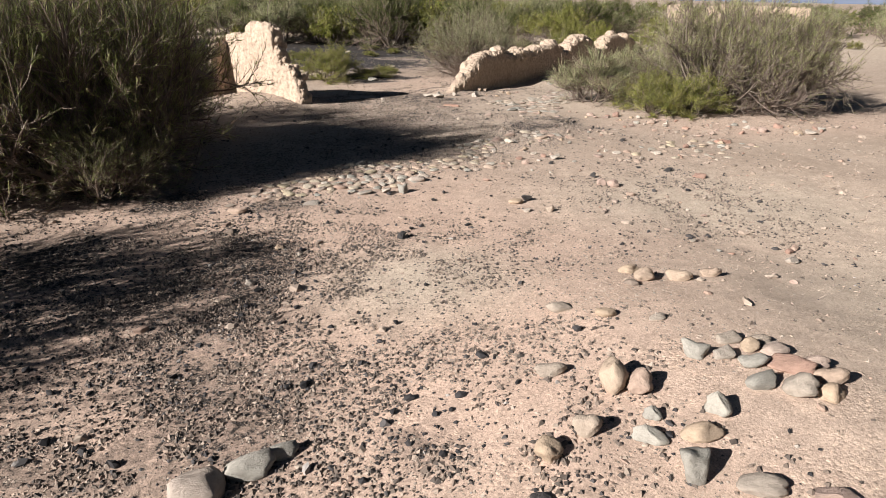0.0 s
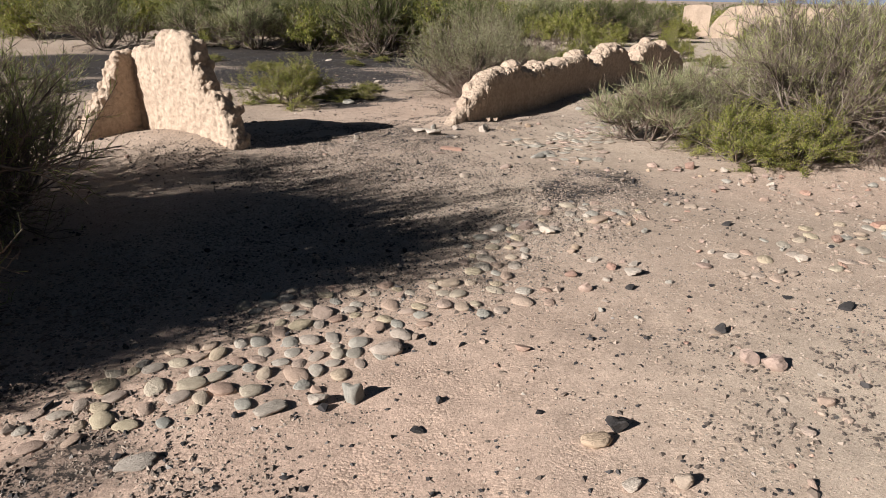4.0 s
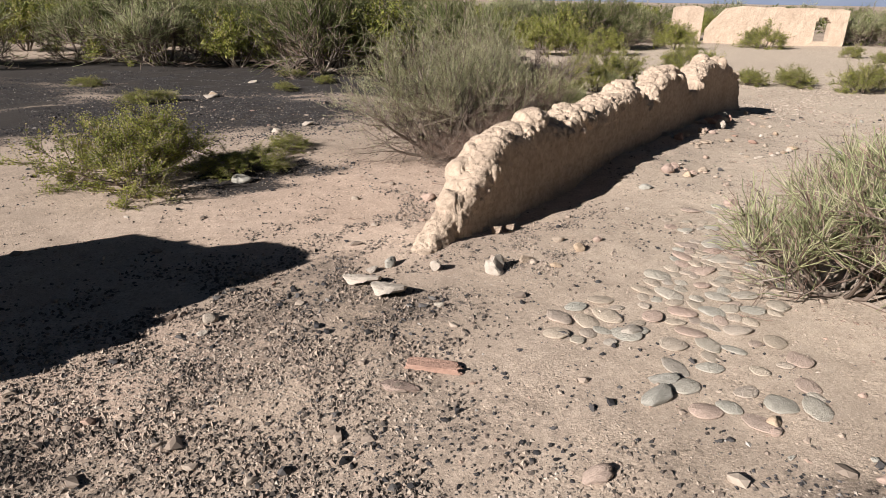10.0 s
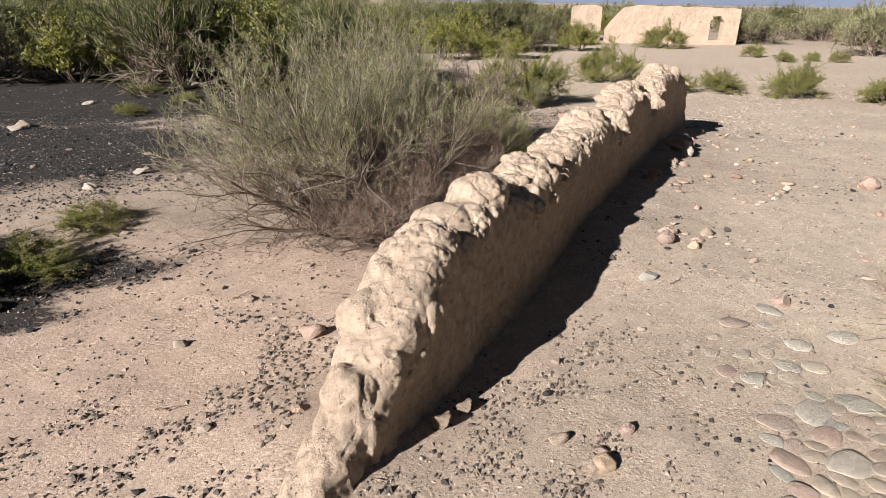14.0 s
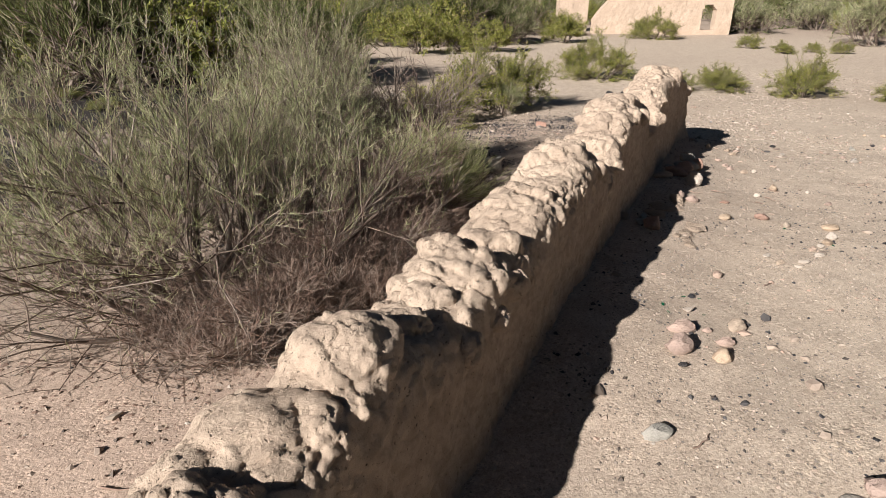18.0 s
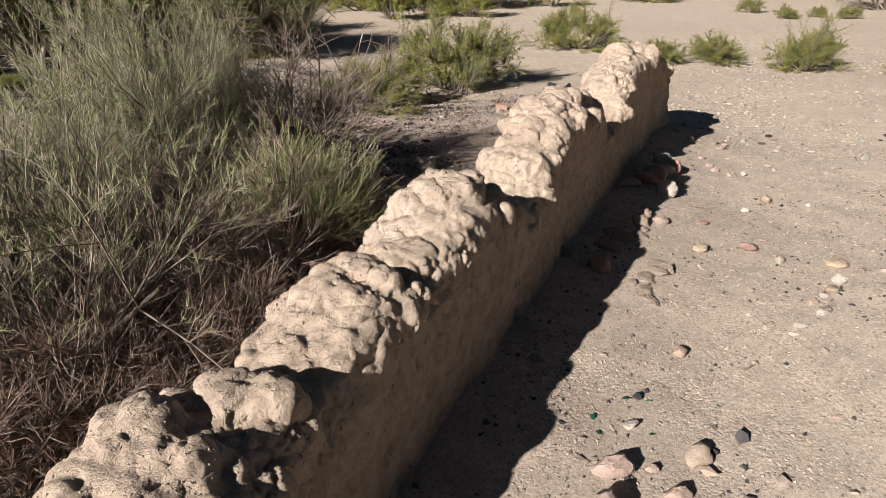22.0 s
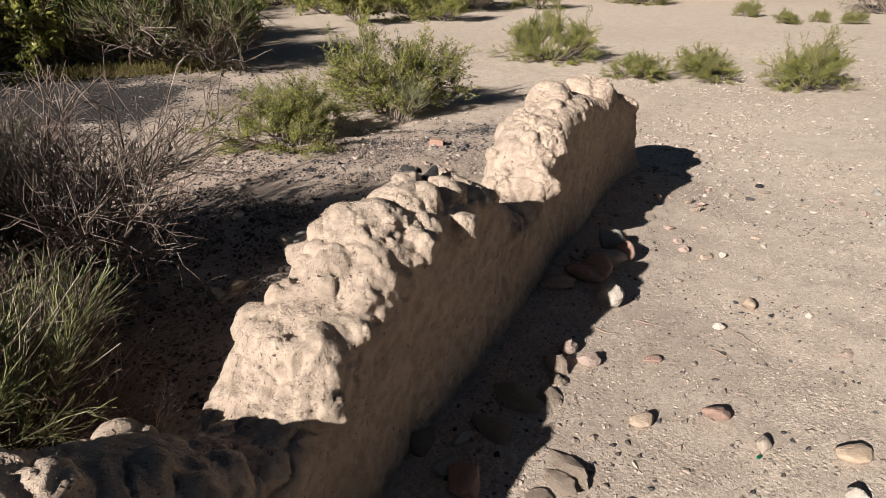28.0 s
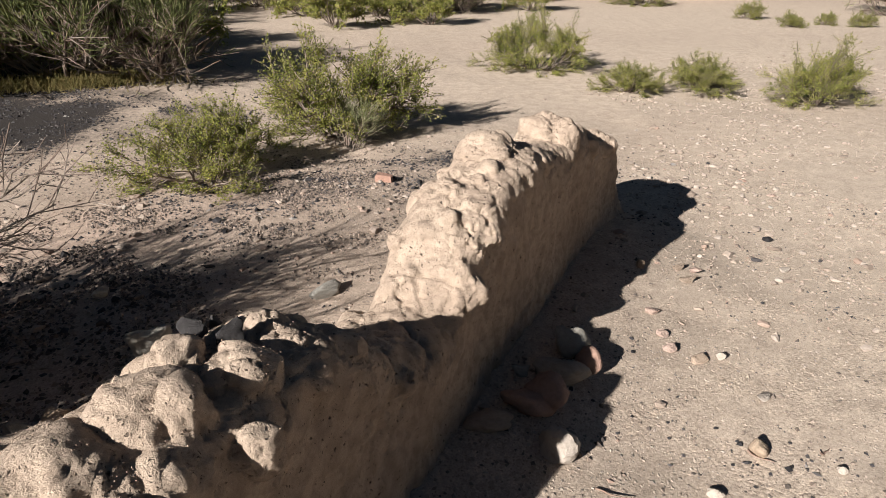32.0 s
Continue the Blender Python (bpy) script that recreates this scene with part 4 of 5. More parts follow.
CREOSOTE = "olive-green small-leaved creosote bush on sandy ground"
main_bush = broom_bush(11, 2.3, 1.6, limbs=24, kids=11, twigs=10, shoots=18, shoot=0.068, thick=0.43, dry=0.14, up=0.30, low=0.8)
shrub("broom_bush", main_bush, 0.58, 20.68, 0, 1.06, "large grey-green broom shrub behind the low adobe wall", lean=(-5, -5), wide=0.95)
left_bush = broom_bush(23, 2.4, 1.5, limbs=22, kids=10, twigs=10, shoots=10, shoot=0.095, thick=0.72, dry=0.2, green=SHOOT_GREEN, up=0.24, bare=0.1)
# the second and third are added to deepen the shade; the last is unseen
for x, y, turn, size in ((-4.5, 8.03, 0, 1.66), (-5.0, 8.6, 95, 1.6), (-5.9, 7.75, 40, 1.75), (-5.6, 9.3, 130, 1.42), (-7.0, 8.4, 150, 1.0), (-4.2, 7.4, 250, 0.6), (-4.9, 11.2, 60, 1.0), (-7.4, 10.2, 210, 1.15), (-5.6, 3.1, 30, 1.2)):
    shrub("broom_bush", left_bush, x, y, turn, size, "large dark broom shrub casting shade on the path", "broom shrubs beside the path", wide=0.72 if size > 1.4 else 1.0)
GREY_SHOOT = plant_material("grey_broom_shoot", [(0.0, (0.18, 0.135, 0.10)), (0.22, (0.22, 0.20, 0.11)), (0.45, (0.26, 0.28, 0.10)), (0.7, (0.40, 0.41, 0.17)), (1.0, (0.52, 0.49, 0.30))])
right_bush = broom_bush(29, 2.5, 1.25, limbs=32, kids=10, twigs=10, shoots=11, shoot=0.10, thick=0.8, dry=0.3, green=GREY_SHOOT, dead_look=GREY_TWIG, up=0.2)
for x, y, turn, size in ((6.6, 15.25, 200, 1.35), (7.6, 14.9, 100, 1.15), (6.6, 17.0, 300, 0.95)):
    shrub("broom_bush", right_bush, x, y, turn, size, "large grey broom shrub beside the stony path", "broom shrubs beside the path", wide=0.85)
shrub("broom_bush", right_bush, 4.75, 15.5, 30, 0.62, "twiggy grey broom shrub with bare branches", "broom shrubs beside the path")
for x, y, turn, size in ((1.25, 23.0, 100, 1.15), (1.72, 23.35, 220, 0.95)):
    shrub("broom_bush", main_bush, x, y, turn, size, "tall grey-green broom shrub in the scrub behind the wall", "broom shrubs behind the wall", wide=0.6)
second = fan_bush(37, 1.6, 36, 10, SHOOT_PALE)
shrub("broom_bush", second, 2.36, 21.86, -30, 0.8, "pale yellow-green broom shrub fanning out beside the adobe wall", sink=-0.12)
small_fan = fan_bush(38, 0.9, 22, 9, SHOOT)
shrub("broom_bush", small_fan, 2.35, 22.65, 60, 1.15, "small green broom shrub among dry brushwood")
third = broom_bush(41, 1.2, 1.25, limbs=13, kids=8, twigs=6, shoots=8, shoot=0.28, dry=0.3)
shrub("broom_bush", third, 3.55, 15.6, 70, 1.1, "small grey broom shrub with upright shoots")
shrub("broom_bush", third, 4.6, 16.3, 170, 1.2, "small grey broom shrub with upright shoots")
dead = broom_bush(43, 2.1, 1.9, limbs=18, kids=9, twigs=7, shoots=4, shoot=0.2, bare=0.3, dry=1.0, thick=0.85, green=STRAW, dead_look=GREY_TWIG, up=-0.10)
shrub("dead_brush", dead, 1.9, 22.0, 140, 0.62, "dead grey-brown brushwood standing behind the wall")
shrub("dead_brush", dead, 1.98, 23.86, 0, 1.06, "dead brown brushwood with bare grey branches")
brown = broom_bush(47, 1.1, 1.7, limbs=16, kids=8, twigs=6, shoots=6, shoot=0.2, dry=1.0, thick=0.7, up=0.05)
for x, y, turn, size in ((1.45, 21.3, 10, 1.0), (1.75, 20.85, 80, 0.9), (1.5, 20.55, 230, 0.8), (1.0, 20.3, 330, 0.75), (2.62, 21.9, 200, 0.75), (2.05, 21.75, 300, 1.15), (2.3, 22.2, 40, 0.9), (1.2, 20.5, 150, 0.7)):
    shrub("dead_brush", brown, x, y, turn, size, "tangled brown dead twigs under the green shoots", "dead brushwood behind the wall")
shrub("dead_brush", brown, 0.62, 20.15, 120, 0.55, "dead brown brushwood at the foot of a shrub", wide=1.1)
creo = [leafy_bush(50 + k, 1.1, 1.5, limbs=15, kids=8, twigs=8, leaves=32, size=0.022) for k in range(3)]
shrub("creosote_bush", creo[0], -3.5, 19.1, 0, 1.12, CREOSOTE, wide=1.15)
for k, (x, y, size, wide) in enumerate(((3.85, 27.75, 0.95, 1.2), (5.45, 29.3, 1.4, 1.0), (10.1, 33.9, 1.25, 1.1), (10.9, 31.3, 0.6, 1.3), (12.4, 31.3, 0.65, 1.6), (13.75, 29.8, 1.05, 1.0), (15.6, 28.6, 0.7, 1.2), (22.4, 42.9, 0.7, 1.0),
                                        (22.0, 40.3, 0.5, 1.4), (23.8, 40.6, 0.5, 1.0), (24.4, 39.7, 0.55, 1.0), (21.3, 49.5, 1.5, 1.2), (4.6, 14.25, 1.05, 1.0), (5.5, 14.2, 1.0, 1.0), (16.8, 52.0, 1.3, 1.2))):
    shrub("creosote_bush", creo[k % 3], x, y, 77 * k, size, CREOSOTE, "creosote bushes on the plain", wide=wide)

shrub("broom_bush", small_fan, 5.5, 28.85, 20, 0.95, "small pale broom shrub beside a creosote bush")

WEEDS = [(-3.47, 29.37, 0, 0.24), (-3.86, 32.74, 57, 0.29), (-6.11, 26.47, 114, 0.34), (-2.53, 31.13, 171, 0.24), (-8.98, 29.82, 228, 0.29), (-2.23, 19.72, 285, 0.34), (-1.92, 21.00, 342, 0.24)]

# ---- thicket behind ----
far_kinds = [broom_bush(60 + k, 2.6, 1.3, limbs=13, kids=8, twigs=6, shoots=8, shoot=0.3, thick=1.9, dry=0.08, green=(SHOOT_FAR, SHOOT, SHOOT_FAR)[k]) for k in range(3)] + [leafy_bush(70 + k, 1.9, 1.2, limbs=11, kids=7, twigs=6, leaves=18, size=0.075, thick=2) for k in range(2)]
for x, y, k, size in ((2.3, 34.2, 0, 1.05), (-0.4, 39.3, 3, 1.1), (6.4, 42.2, 3, 0.9), (8.6, 43.5, 4, 0.8), (9.7, 42.6, 3, 0.75), (14.9, 47.0, 4, 0.9), (18.0, 57.6, 4, 0.9), (12.0, 47.5, 1, 0.8)):
    shrub("broom_bush" if k < 3 else "creosote_bush", far_kinds[k], x, y, 40 * x, size, "green desert scrub at the edge of the plain", "scrub round the plain")


def in_thicket(x, y):
    if y < 33.5 + 0.06 * abs(x + 3) or (3.2 < x < 14 and y < 44 + 0.5 * max(0, x - 8)):
        return False
    if 14 <= x < 27.5 and y < 61:
        return False
    return not (x >= 27.5 and y < 38)


rng = np.random.default_rng(4)
spots = []
while len(spots) < 270:
    d, a = 31 + 75 * rng.random() ** 2.4, radians(rng.uniform(-50, 46))
    x, y = d * math.sin(a), 1 + d * math.cos(a)
    if in_thicket(x, y) and not any(math.hypot(x - q[0], y - q[1]) < 1.15 for q in spots):
        spots.append((x, y))
for x, y in spots:
    k = int(rng.choice((0, 1, 2, 3, 4), p=(0.17, 0.14, 0.17, 0.26, 0.26)))
    shrub("broom_bush" if k < 3 else "creosote_bush", far_kinds[k], x, y, rng.uniform(0, 360), rng.uniform(0.95, 1.4) * (1.12 if y < 38 else 1.0), "dense green desert scrub in a distant thicket", "thicket of desert scrub", 0.05)
for x, y, turn, size in WEEDS:
    shrub("weed", creo[1], x, y, turn, size, "low green weed on the dark gravel bank", "weeds on the gravel bank", wide=2.2)
# the scrub that goes on beyond, too far to tell apart
bits = []
while len(bits) < 320:
    d, a = 60 + 260 * rng.random() ** 1.3, radians(rng.uniform(-52, 50))
    x, y = d * math.sin(a), 1 + d * math.cos(a)
    if not in_thicket(x, y):
        continue
    n = 90
    at = np.stack([rng.normal(0, 0.75, n), rng.normal(0, 0.75, n), rng.uniform(0.0, 1.75, n)], 1) * rng.uniform(0.8, 1.35)
    at[:, 2] *= np.clip(1.25 - 0.28 * np.hypot(at[:, 0], at[:, 1]), 0.2, 1)
    at += (x, y, -0.4)
    way = unit(rng.normal(size=(n, 3)) + (0, 0, 0.9)) * rng.uniform(0.2, 0.5, n)[:, None]
    bits.append(tubes(at, at + way, np.full(n, 0.06), np.full(n, 0.02)))
tagged(new("far_scrub", mesh_of("far_scrub", *joined(bits), SHOOT_FAR)), "hazy green scrubland reaching to the horizon", "scrub", kind="stuff")


# ---- stones ----
def rock_mesh(seed, material, angular=False, fine=3, worn=False):
    """A stone about 1 m across in each direction, to be scaled to size."""
    bm = bmesh.new()
    bmesh.ops.create_icosphere(bm, subdivisions=fine, radius=1.0)
    rnd = random.Random(seed)
    cuts = [(Vector((rnd.gauss(0, 1), rnd.gauss(0, 1), rnd.gauss(0, 1))).normalized(), rnd.uniform(0.42, 0.78)) for _ in range(11 if angular else 3 if worn else 9)]
    shift = Vector((rnd.uniform(0, 50), rnd.uniform(0, 50), 0))
    for v in bm.verts:
        p = v.co.copy()
        for way, at in cuts:
            p -= way * max(0, p.dot(way) - at) * (0.95 if angular else 0.45 if worn else 0.68)
        p *= 1 + (0.22 if worn else 0.38) * noise.noise(v.co * 0.9 + shift) + (0.06 if worn else 0.16) * noise.noise(v.co * 2.4 + shift) + (0.05 if angular else 0.03) * noise.noise(v.co * 7 + shift)
        v.co = p
    me = bpy.data.meshes.new("stone")
    bm.to_mesh(me)
    bm.free()
    me.polygons.foreach_set("use_smooth", np.full(len(me.polygons), True))
    if angular:
        me.set_sharp_from_angle(angle=radians(24))
    me.materials.append(material)
    return me


def brick_mesh(seed, material):
    """A broken piece of brick with chipped corners, 2 m across, to be scaled to size."""
    bm = bmesh.new()
    bmesh.ops.create_cube(bm, size=2.0)
    bmesh.ops.subdivide_edges(bm, edges=bm.edges, cuts=6, use_grid_fill=True)
    for v in bm.verts:
        k = v.co.copy()
        worn = max(0, abs(k.x) + abs(k.y) + abs(k.z) - 2.35)
        v.co = k * (1 - 0.14 * worn) + Vector((0.10 * noise.noise(k * 1.3 + Vector((seed, 0, 0))), 0.10 * noise.noise(k * 1.3 + Vector((0, seed, 0))), 0.12 * noise.noise(k * 1.7)))
        if k.x > 0.6:
            v.co.x -= 0.35 * (0.5 + noise.noise((k.y * 2, k.z * 2, seed)))
    me = bpy.data.meshes.new("brick")
    bm.to_mesh(me)
    bm.free()
    me.materials.append(material)
    return me


def tint(name, r, g, b):
    return stone_material(name, [(0.0, (r * 0.85, g * 0.85, b * 0.85)), (0.5, (r, g, b)), (1.0, (r * 1.12, g * 1.1, b * 1.08))])


KINDS = {
    "c": ("stone", COBBLE, False, "rounded river stone lying on the sandy ground"),
    "y": ("stone", tint("tan_stone", 0.40, 0.305, 0.22), False, "tan rounded river stone on the ground"),
    "g": ("stone", tint("grey_stone", 0.325, 0.305, 0.265), False, "grey-green river stone on the ground"),
    "r": ("stone", tint("red_stone", 0.34, 0.22, 0.17), False, "reddish stone on the ground"),
    "w": ("stone", tint("white_stone", 0.44, 0.38, 0.32), True, "pale angular stone on the ground"),
    "p": ("stone", tint("pink_stone", 0.39, 0.29, 0.24), True, "pinkish broken stone on the ground"),
    "d": ("slag_lump", tint("black_slag", 0.05, 0.046, 0.045), True, "dark slag lump on the ground"),
    "b": ("brick_fragment", BRICK_RED, True, "orange-red broken brick lying flat on the ground"),
    "a": ("adobe_clod", ADOBE, True, "tan clod fallen from the adobe wall"),
}
ROCKS = {(kind, k): rock_mesh(900 + 31 * k + ord(kind), m, angular) for kind, (_, m, angular, _) in KINDS.items() for k in range(4)}
for k in range(4):
    ROCKS["b", k] = brick_mesh(3.7 * k + 1, BRICK_RED)
BY_MOUND = [
    ("c", 0.68, 3.27, 0.094, 0.055), ("c", 1, 3.11, 0.085, 0.107), ("c", 1.14, 3.05, 0.068, 0.081), ("y", 0.54, 2.54, 0.077, 0.070), ("c", 0.78, 2.7, 0.071, 0.066),
    ("g", 1.09, 2.66, 0.090, 0.055), ("g", 1.23, 2.42, 0.088, 0.102), ("g", 1.15, 2.82, 0.046, 0.043), ("y", 1.36, 2.68, 0.117, 0.061), ("g", 1.51, 2.85, 0.064, 0.069),
    ("g", 1.57, 3.38, 0.088, 0.074), ("c", 1.75, 3.37, 0.079, 0.052), ("y", 1.96, 3.48, 0.072, 0.054), ("c", 2.11, 3.46, 0.093, 0.057), ("g", 1.89, 3.3, 0.103, 0.048),
    ("r", 2.11, 3.25, 0.136, 0.065), ("c", 2.29, 3.33, 0.087, 0.052), ("g", 1.86, 3.08, 0.101, 0.065), ("c", 2.31, 3.15, 0.100, 0.066), ("c", 2.04, 3.02, 0.088, 0.077),
]
BY_MOUND_MORE = [
    ("y", 2.22, 3.02, 0.093, 0.067), ("c", 1.87, 3.59, 0.101, 0.046), ("c", 2.07, 3.59, 0.083, 0.037), ("c", 1.53, 2.34, 0.113, 0.053), ("y", 1.62, 4.99, 0.109, 0.053),
    ("c", 1.68, 4.78, 0.089, 0.070), ("c", 1.99, 4.8, 0.105, 0.066), ("c", 2.31, 4.93, 0.096, 0.053), ("c", 0.87, 4.16, 0.100, 0.046), ("y", 1.16, 3.97, 0.080, 0.044),
    ("c", -1.2, 2.4, 0.13, 0.10), ("g", -0.96, 2.56, 0.125, 0.09), ("g", -0.83, 2.68, 0.09, 0.06), ("d", 0.48, 2.26, 0.058, 0.039), ("p", 1.84, 2.28, 0.130, 0.078), ("d", -0.96, 2.24, 0.064, 0.038),
    ("c", 1.5, 3.88, 0.059, 0.027),
]
ON_TRACK = [
    ("w", -0.75, 7.78, 0.058, 0.048), ("g", -0.54, 7.83, 0.059, 0.102), ("c", -0.39, 8.4, 0.116, 0.052), ("p", 2.15, 8.35, 0.072, 0.072), ("p", 2.29, 8.29, 0.092, 0.072),
    ("y", 0.89, 7.45, 0.101, 0.045), ("d", 1.03, 7.58, 0.077, 0.072), ("w", 0.98, 7.1, 0.052, 0.036), ("c", 1.27, 7.11, 0.047, 0.043), ("d", -0.13, 7.54, 0.046, 0.031),
    ("d", -0.43, 6.12, 0.049, 0.055), ("w", -1.68, 4.96, 0.052, 0.037), ("y", -1.65, 5.86, 0.052, 0.037), ("w", -1.4, 5.65, 0.025, 0.028), ("d", -0.35, 6.4, 0.029, 0.029),
    ("r", 3.69, 8.85, 0.093, 0.056), ("b", 5.02, 11.28, 0.144, 0.041), ("w", 2.58, 6.09, 0.049, 0.027), ("c", -1.59, 7.18, 0.096, 0.029), ("c", -1.02, 7.67, 0.104, 0.026),
]
ON_TRACK_MORE = [
    ("c", -2.35, 6.81, 0.101, 0.045), ("d", 2.13, 8.79, 0.055, 0.049), ("c", 2.43, 7.86, 0.059, 0.038), ("d", 3.37, 9.23, 0.078, 0.046),
]
BY_SCRUB = [
    ("w", -0.21, 15.68, 0.132, 0.10), ("w", -0.44, 15.93, 0.15, 0.08), ("y", 2.06, 13.98, 0.047, 0.040), ("g", 1.49, 14.24, 0.13, 0.05), ("r", 3.69, 13.75, 0.065, 0.065),
    ("p", 3.71, 12.62, 0.078, 0.061), ("c", 4.25, 13.05, 0.089, 0.059), ("w", 1.11, 10.82, 0.102, 0.057), ("p", 0.88, 10.96, 0.115, 0.063), ("c", 0.6, 11.49, 0.042, 0.032),
    ("w", 1.45, 10.14, 0.061, 0.039), ("w", 1.75, 9.85, 0.074, 0.057), ("w", 1.48, 9.69, 0.044, 0.028), ("w", 1.82, 10.06, 0.052, 0.035), ("d", 3.17, 11.16, 0.065, 0.039),
    ("p", 3.15, 13.84, 0.082, 0.053), ("p", 3.21, 13.59, 0.064, 0.045), ("r", 3.47, 13.66, 0.058, 0.045), ("c", 2.99, 11.77, 0.085, 0.037), ("b", 0.14, 14.61, 0.180, 0.029),
]
BY_SCRUB_MORE = [
    ("p", -0.11, 14.38, 0.123, 0.035), ("w", 2.69, 10.39, 0.037, 0.030), ("w", 2.85, 10.3, 0.073, 0.046), ("c", 1.73, 11.2, 0.132, 0.040), ("d", 1.65, 9.53, 0.045, 0.033),
]
BY_TOE = [
    ("w", 0.73, 16.2, 0.099, 0.105), ("g", 1.6, 14.42, 0.10, 0.045), ("p", 2.39, 13.51, 0.051, 0.029), ("c", 0.92, 13.59, 0.082, 0.046), ("w", -1.64, 13.44, 0.035, 0.024),
    ("p", -0.46, 12.82, 0.033, 0.030), ("c", 1.59, 15.05, 0.088, 0.049), ("p", 7.45, 20.98, 0.179, 0.130), ("c", 0.3, 13.08, 0.073, 0.048), ("d", 0.87, 13.24, 0.042, 0.024),
    ("c", 5.61, 22.93, 0.115, 0.058), ("c", -1.5, 15.3, 0.055, 0.045), ("w", -1.5, 15.11, 0.039, 0.029), ("p", 1.85, 16.88, 0.051, 0.038), ("p", 1.64, 16.75, 0.050, 0.038),
    ("c", 0.21, 15.46, 0.042, 0.026),
]
BY_LOW_WALL = [
    ("w", 0.2, 16.2, 0.055, 0.061), ("g", -0.19, 16.3, 0.052, 0.055), ("y", 1.6, 16.64, 0.063, 0.053), ("c", 1.47, 16.87, 0.063, 0.038), ("y", 1.29, 16.26, 0.059, 0.032),
    ("g", 3, 18.7, 0.083, 0.052), ("p", 3.84, 18.13, 0.085, 0.068), ("p", 3.7, 19.6, 0.106, 0.060), ("p", 3.93, 19.43, 0.074, 0.042), ("w", 3.1, 17.29, 0.041, 0.024),
    ("w", 2.89, 17.15, 0.035, 0.020), ("w", 2.52, 17.93, 0.040, 0.022), ("c", 0.22, 18.26, 0.077, 0.062), ("c", -0.66, 18.32, 0.048, 0.035), ("w", -0.36, 16.19, 0.053, 0.039),
    ("p", -2.43, 19.59, 0.041, 0.031), ("a", 0.89, 17.13, 0.072, 0.072), ("a", 1.05, 17.26, 0.065, 0.065), ("a", 1.05, 16.4, 0.098, 0.060), ("a", 0.82, 16.4, 0.067, 0.045),
]
WALL_SIDE = [
    ("p", 3.54, 19.38, 0.097, 0.078), ("y", 3.8, 19.26, 0.076, 0.057), ("w", 3.93, 19.85, 0.045, 0.027), ("p", 5.36, 22.2, 0.066, 0.05), ("c", 6.13, 23.21, 0.122, 0.061),
    ("p", 5.45, 22.1, 0.076, 0.051), ("g", 4.56, 21.57, 0.056, 0.032), ("c", 4.17, 19.61, 0.072, 0.051), ("p", 3.9, 19.58, 0.035, 0.023), ("w", 5.39, 20.43, 0.042, 0.015),
    ("c", 4.56, 20.38, 0.045, 0.036), ("y", 6.08, 20.85, 0.064, 0.042), ("d", 3.48, 19.21, 0.043, 0.024),
]
RUBBLE = [
    ("w", 5.9, 22.73, 0.082, 0.074), ("g", 6.28, 23.47, 0.087, 0.070), ("r", 6.32, 23.29, 0.053, 0.063), ("r", 5.85, 23.01, 0.102, 0.064), ("y", 5.52, 21.6, 0.071, 0.042),
    ("r", 5.95, 21.59, 0.066, 0.055), ("r", 5.86, 22.09, 0.057, 0.023), ("c", 6.04, 21.34, 0.036, 0.036), ("y", 6.44, 21.19, 0.105, 0.041), ("w", 6.23, 20.96, 0.053, 0.045),
    ("g", 4.45, 21.42, 0.068, 0.049), ("r", 4.5, 21.3, 0.066, 0.074), ("c", 5.3, 20.54, 0.050, 0.025), ("w", 5.5, 20.5, 0.057, 0.023), ("w", 5.28, 20.69, 0.037, 0.024),
    ("w", 5.95, 20.8, 0.043, 0.026), ("c", 5.8, 20.73, 0.039, 0.030), ("g", 3.86, 24.12, 0.125, 0.135), ("y", 3.43, 23.65, 0.087, 0.064), ("r", 3.63, 23.32, 0.048, 0.030),
]
RUBBLE_MORE = [
    ("w", 5.77, 20.61, 0.064, 0.029), ("p", 7.13, 21.96, 0.060, 0.032), 
]
LAST_STRETCH = [
    ("r", 5.97, 23.05, 0.089, 0.067), ("g", 5.91, 23.28, 0.044, 0.028), ("b", 5.74, 27.16, 0.092, 0.061), ("g", 4.94, 24.64, 0.121, 0.070), ("w", 7.25, 22.97, 0.047, 0.028),
    ("y", 6.93, 22.59, 0.049, 0.049), ("w", 6.55, 22.4, 0.045, 0.032), ("w", 7.24, 22.39, 0.027, 0.024), ("c", 7.1, 23.35, 0.069, 0.034), ("w", 7.24, 23.35, 0.035, 0.031),
    ("p", 6.96, 23.47, 0.049, 0.038), ("a", 7.3, 24.45, 0.043, 0.065), ("p", 7.76, 24.4, 0.061, 0.044), ("p", 7.07, 23.86, 0.048, 0.034), ("p", 7, 23.62, 0.045, 0.036),
    ("a", 7.6, 24.27, 0.085, 0.038), ("a", 7.64, 24.45, 0.066, 0.040), ("g", 3.28, 23.57, 0.057, 0.057), ("g", 3.38, 24.97, 0.060, 0.050),
]

BANK_STONES = [("w", -5.01, 27.98, 0.16, 0.096), ("w", -6.14, 28.24, 0.13, 0.078), ("w", -1.98, 23.56, 0.10, 0.060), ("w", -2.41, 22.78, 0.10, 0.060), ("w", -2.81, 33.78, 0.20, 0.120), ("r", -2.62, 20.14, 0.09, 0.054), ("g", -2.20, 19.15, 0.14, 0.084), ("y", -5.01, 27.82, 0.16, 0.096), ("w", -1.98, 23.50, 0.10, 0.060), ("w", -4.67, 30.80, 0.13, 0.078), ("w", -4.99, 27.52, 0.16, 0.096), ("w", -1.98, 23.45, 0.11, 0.066), ("w", -2.43, 22.73, 0.10, 0.060)]

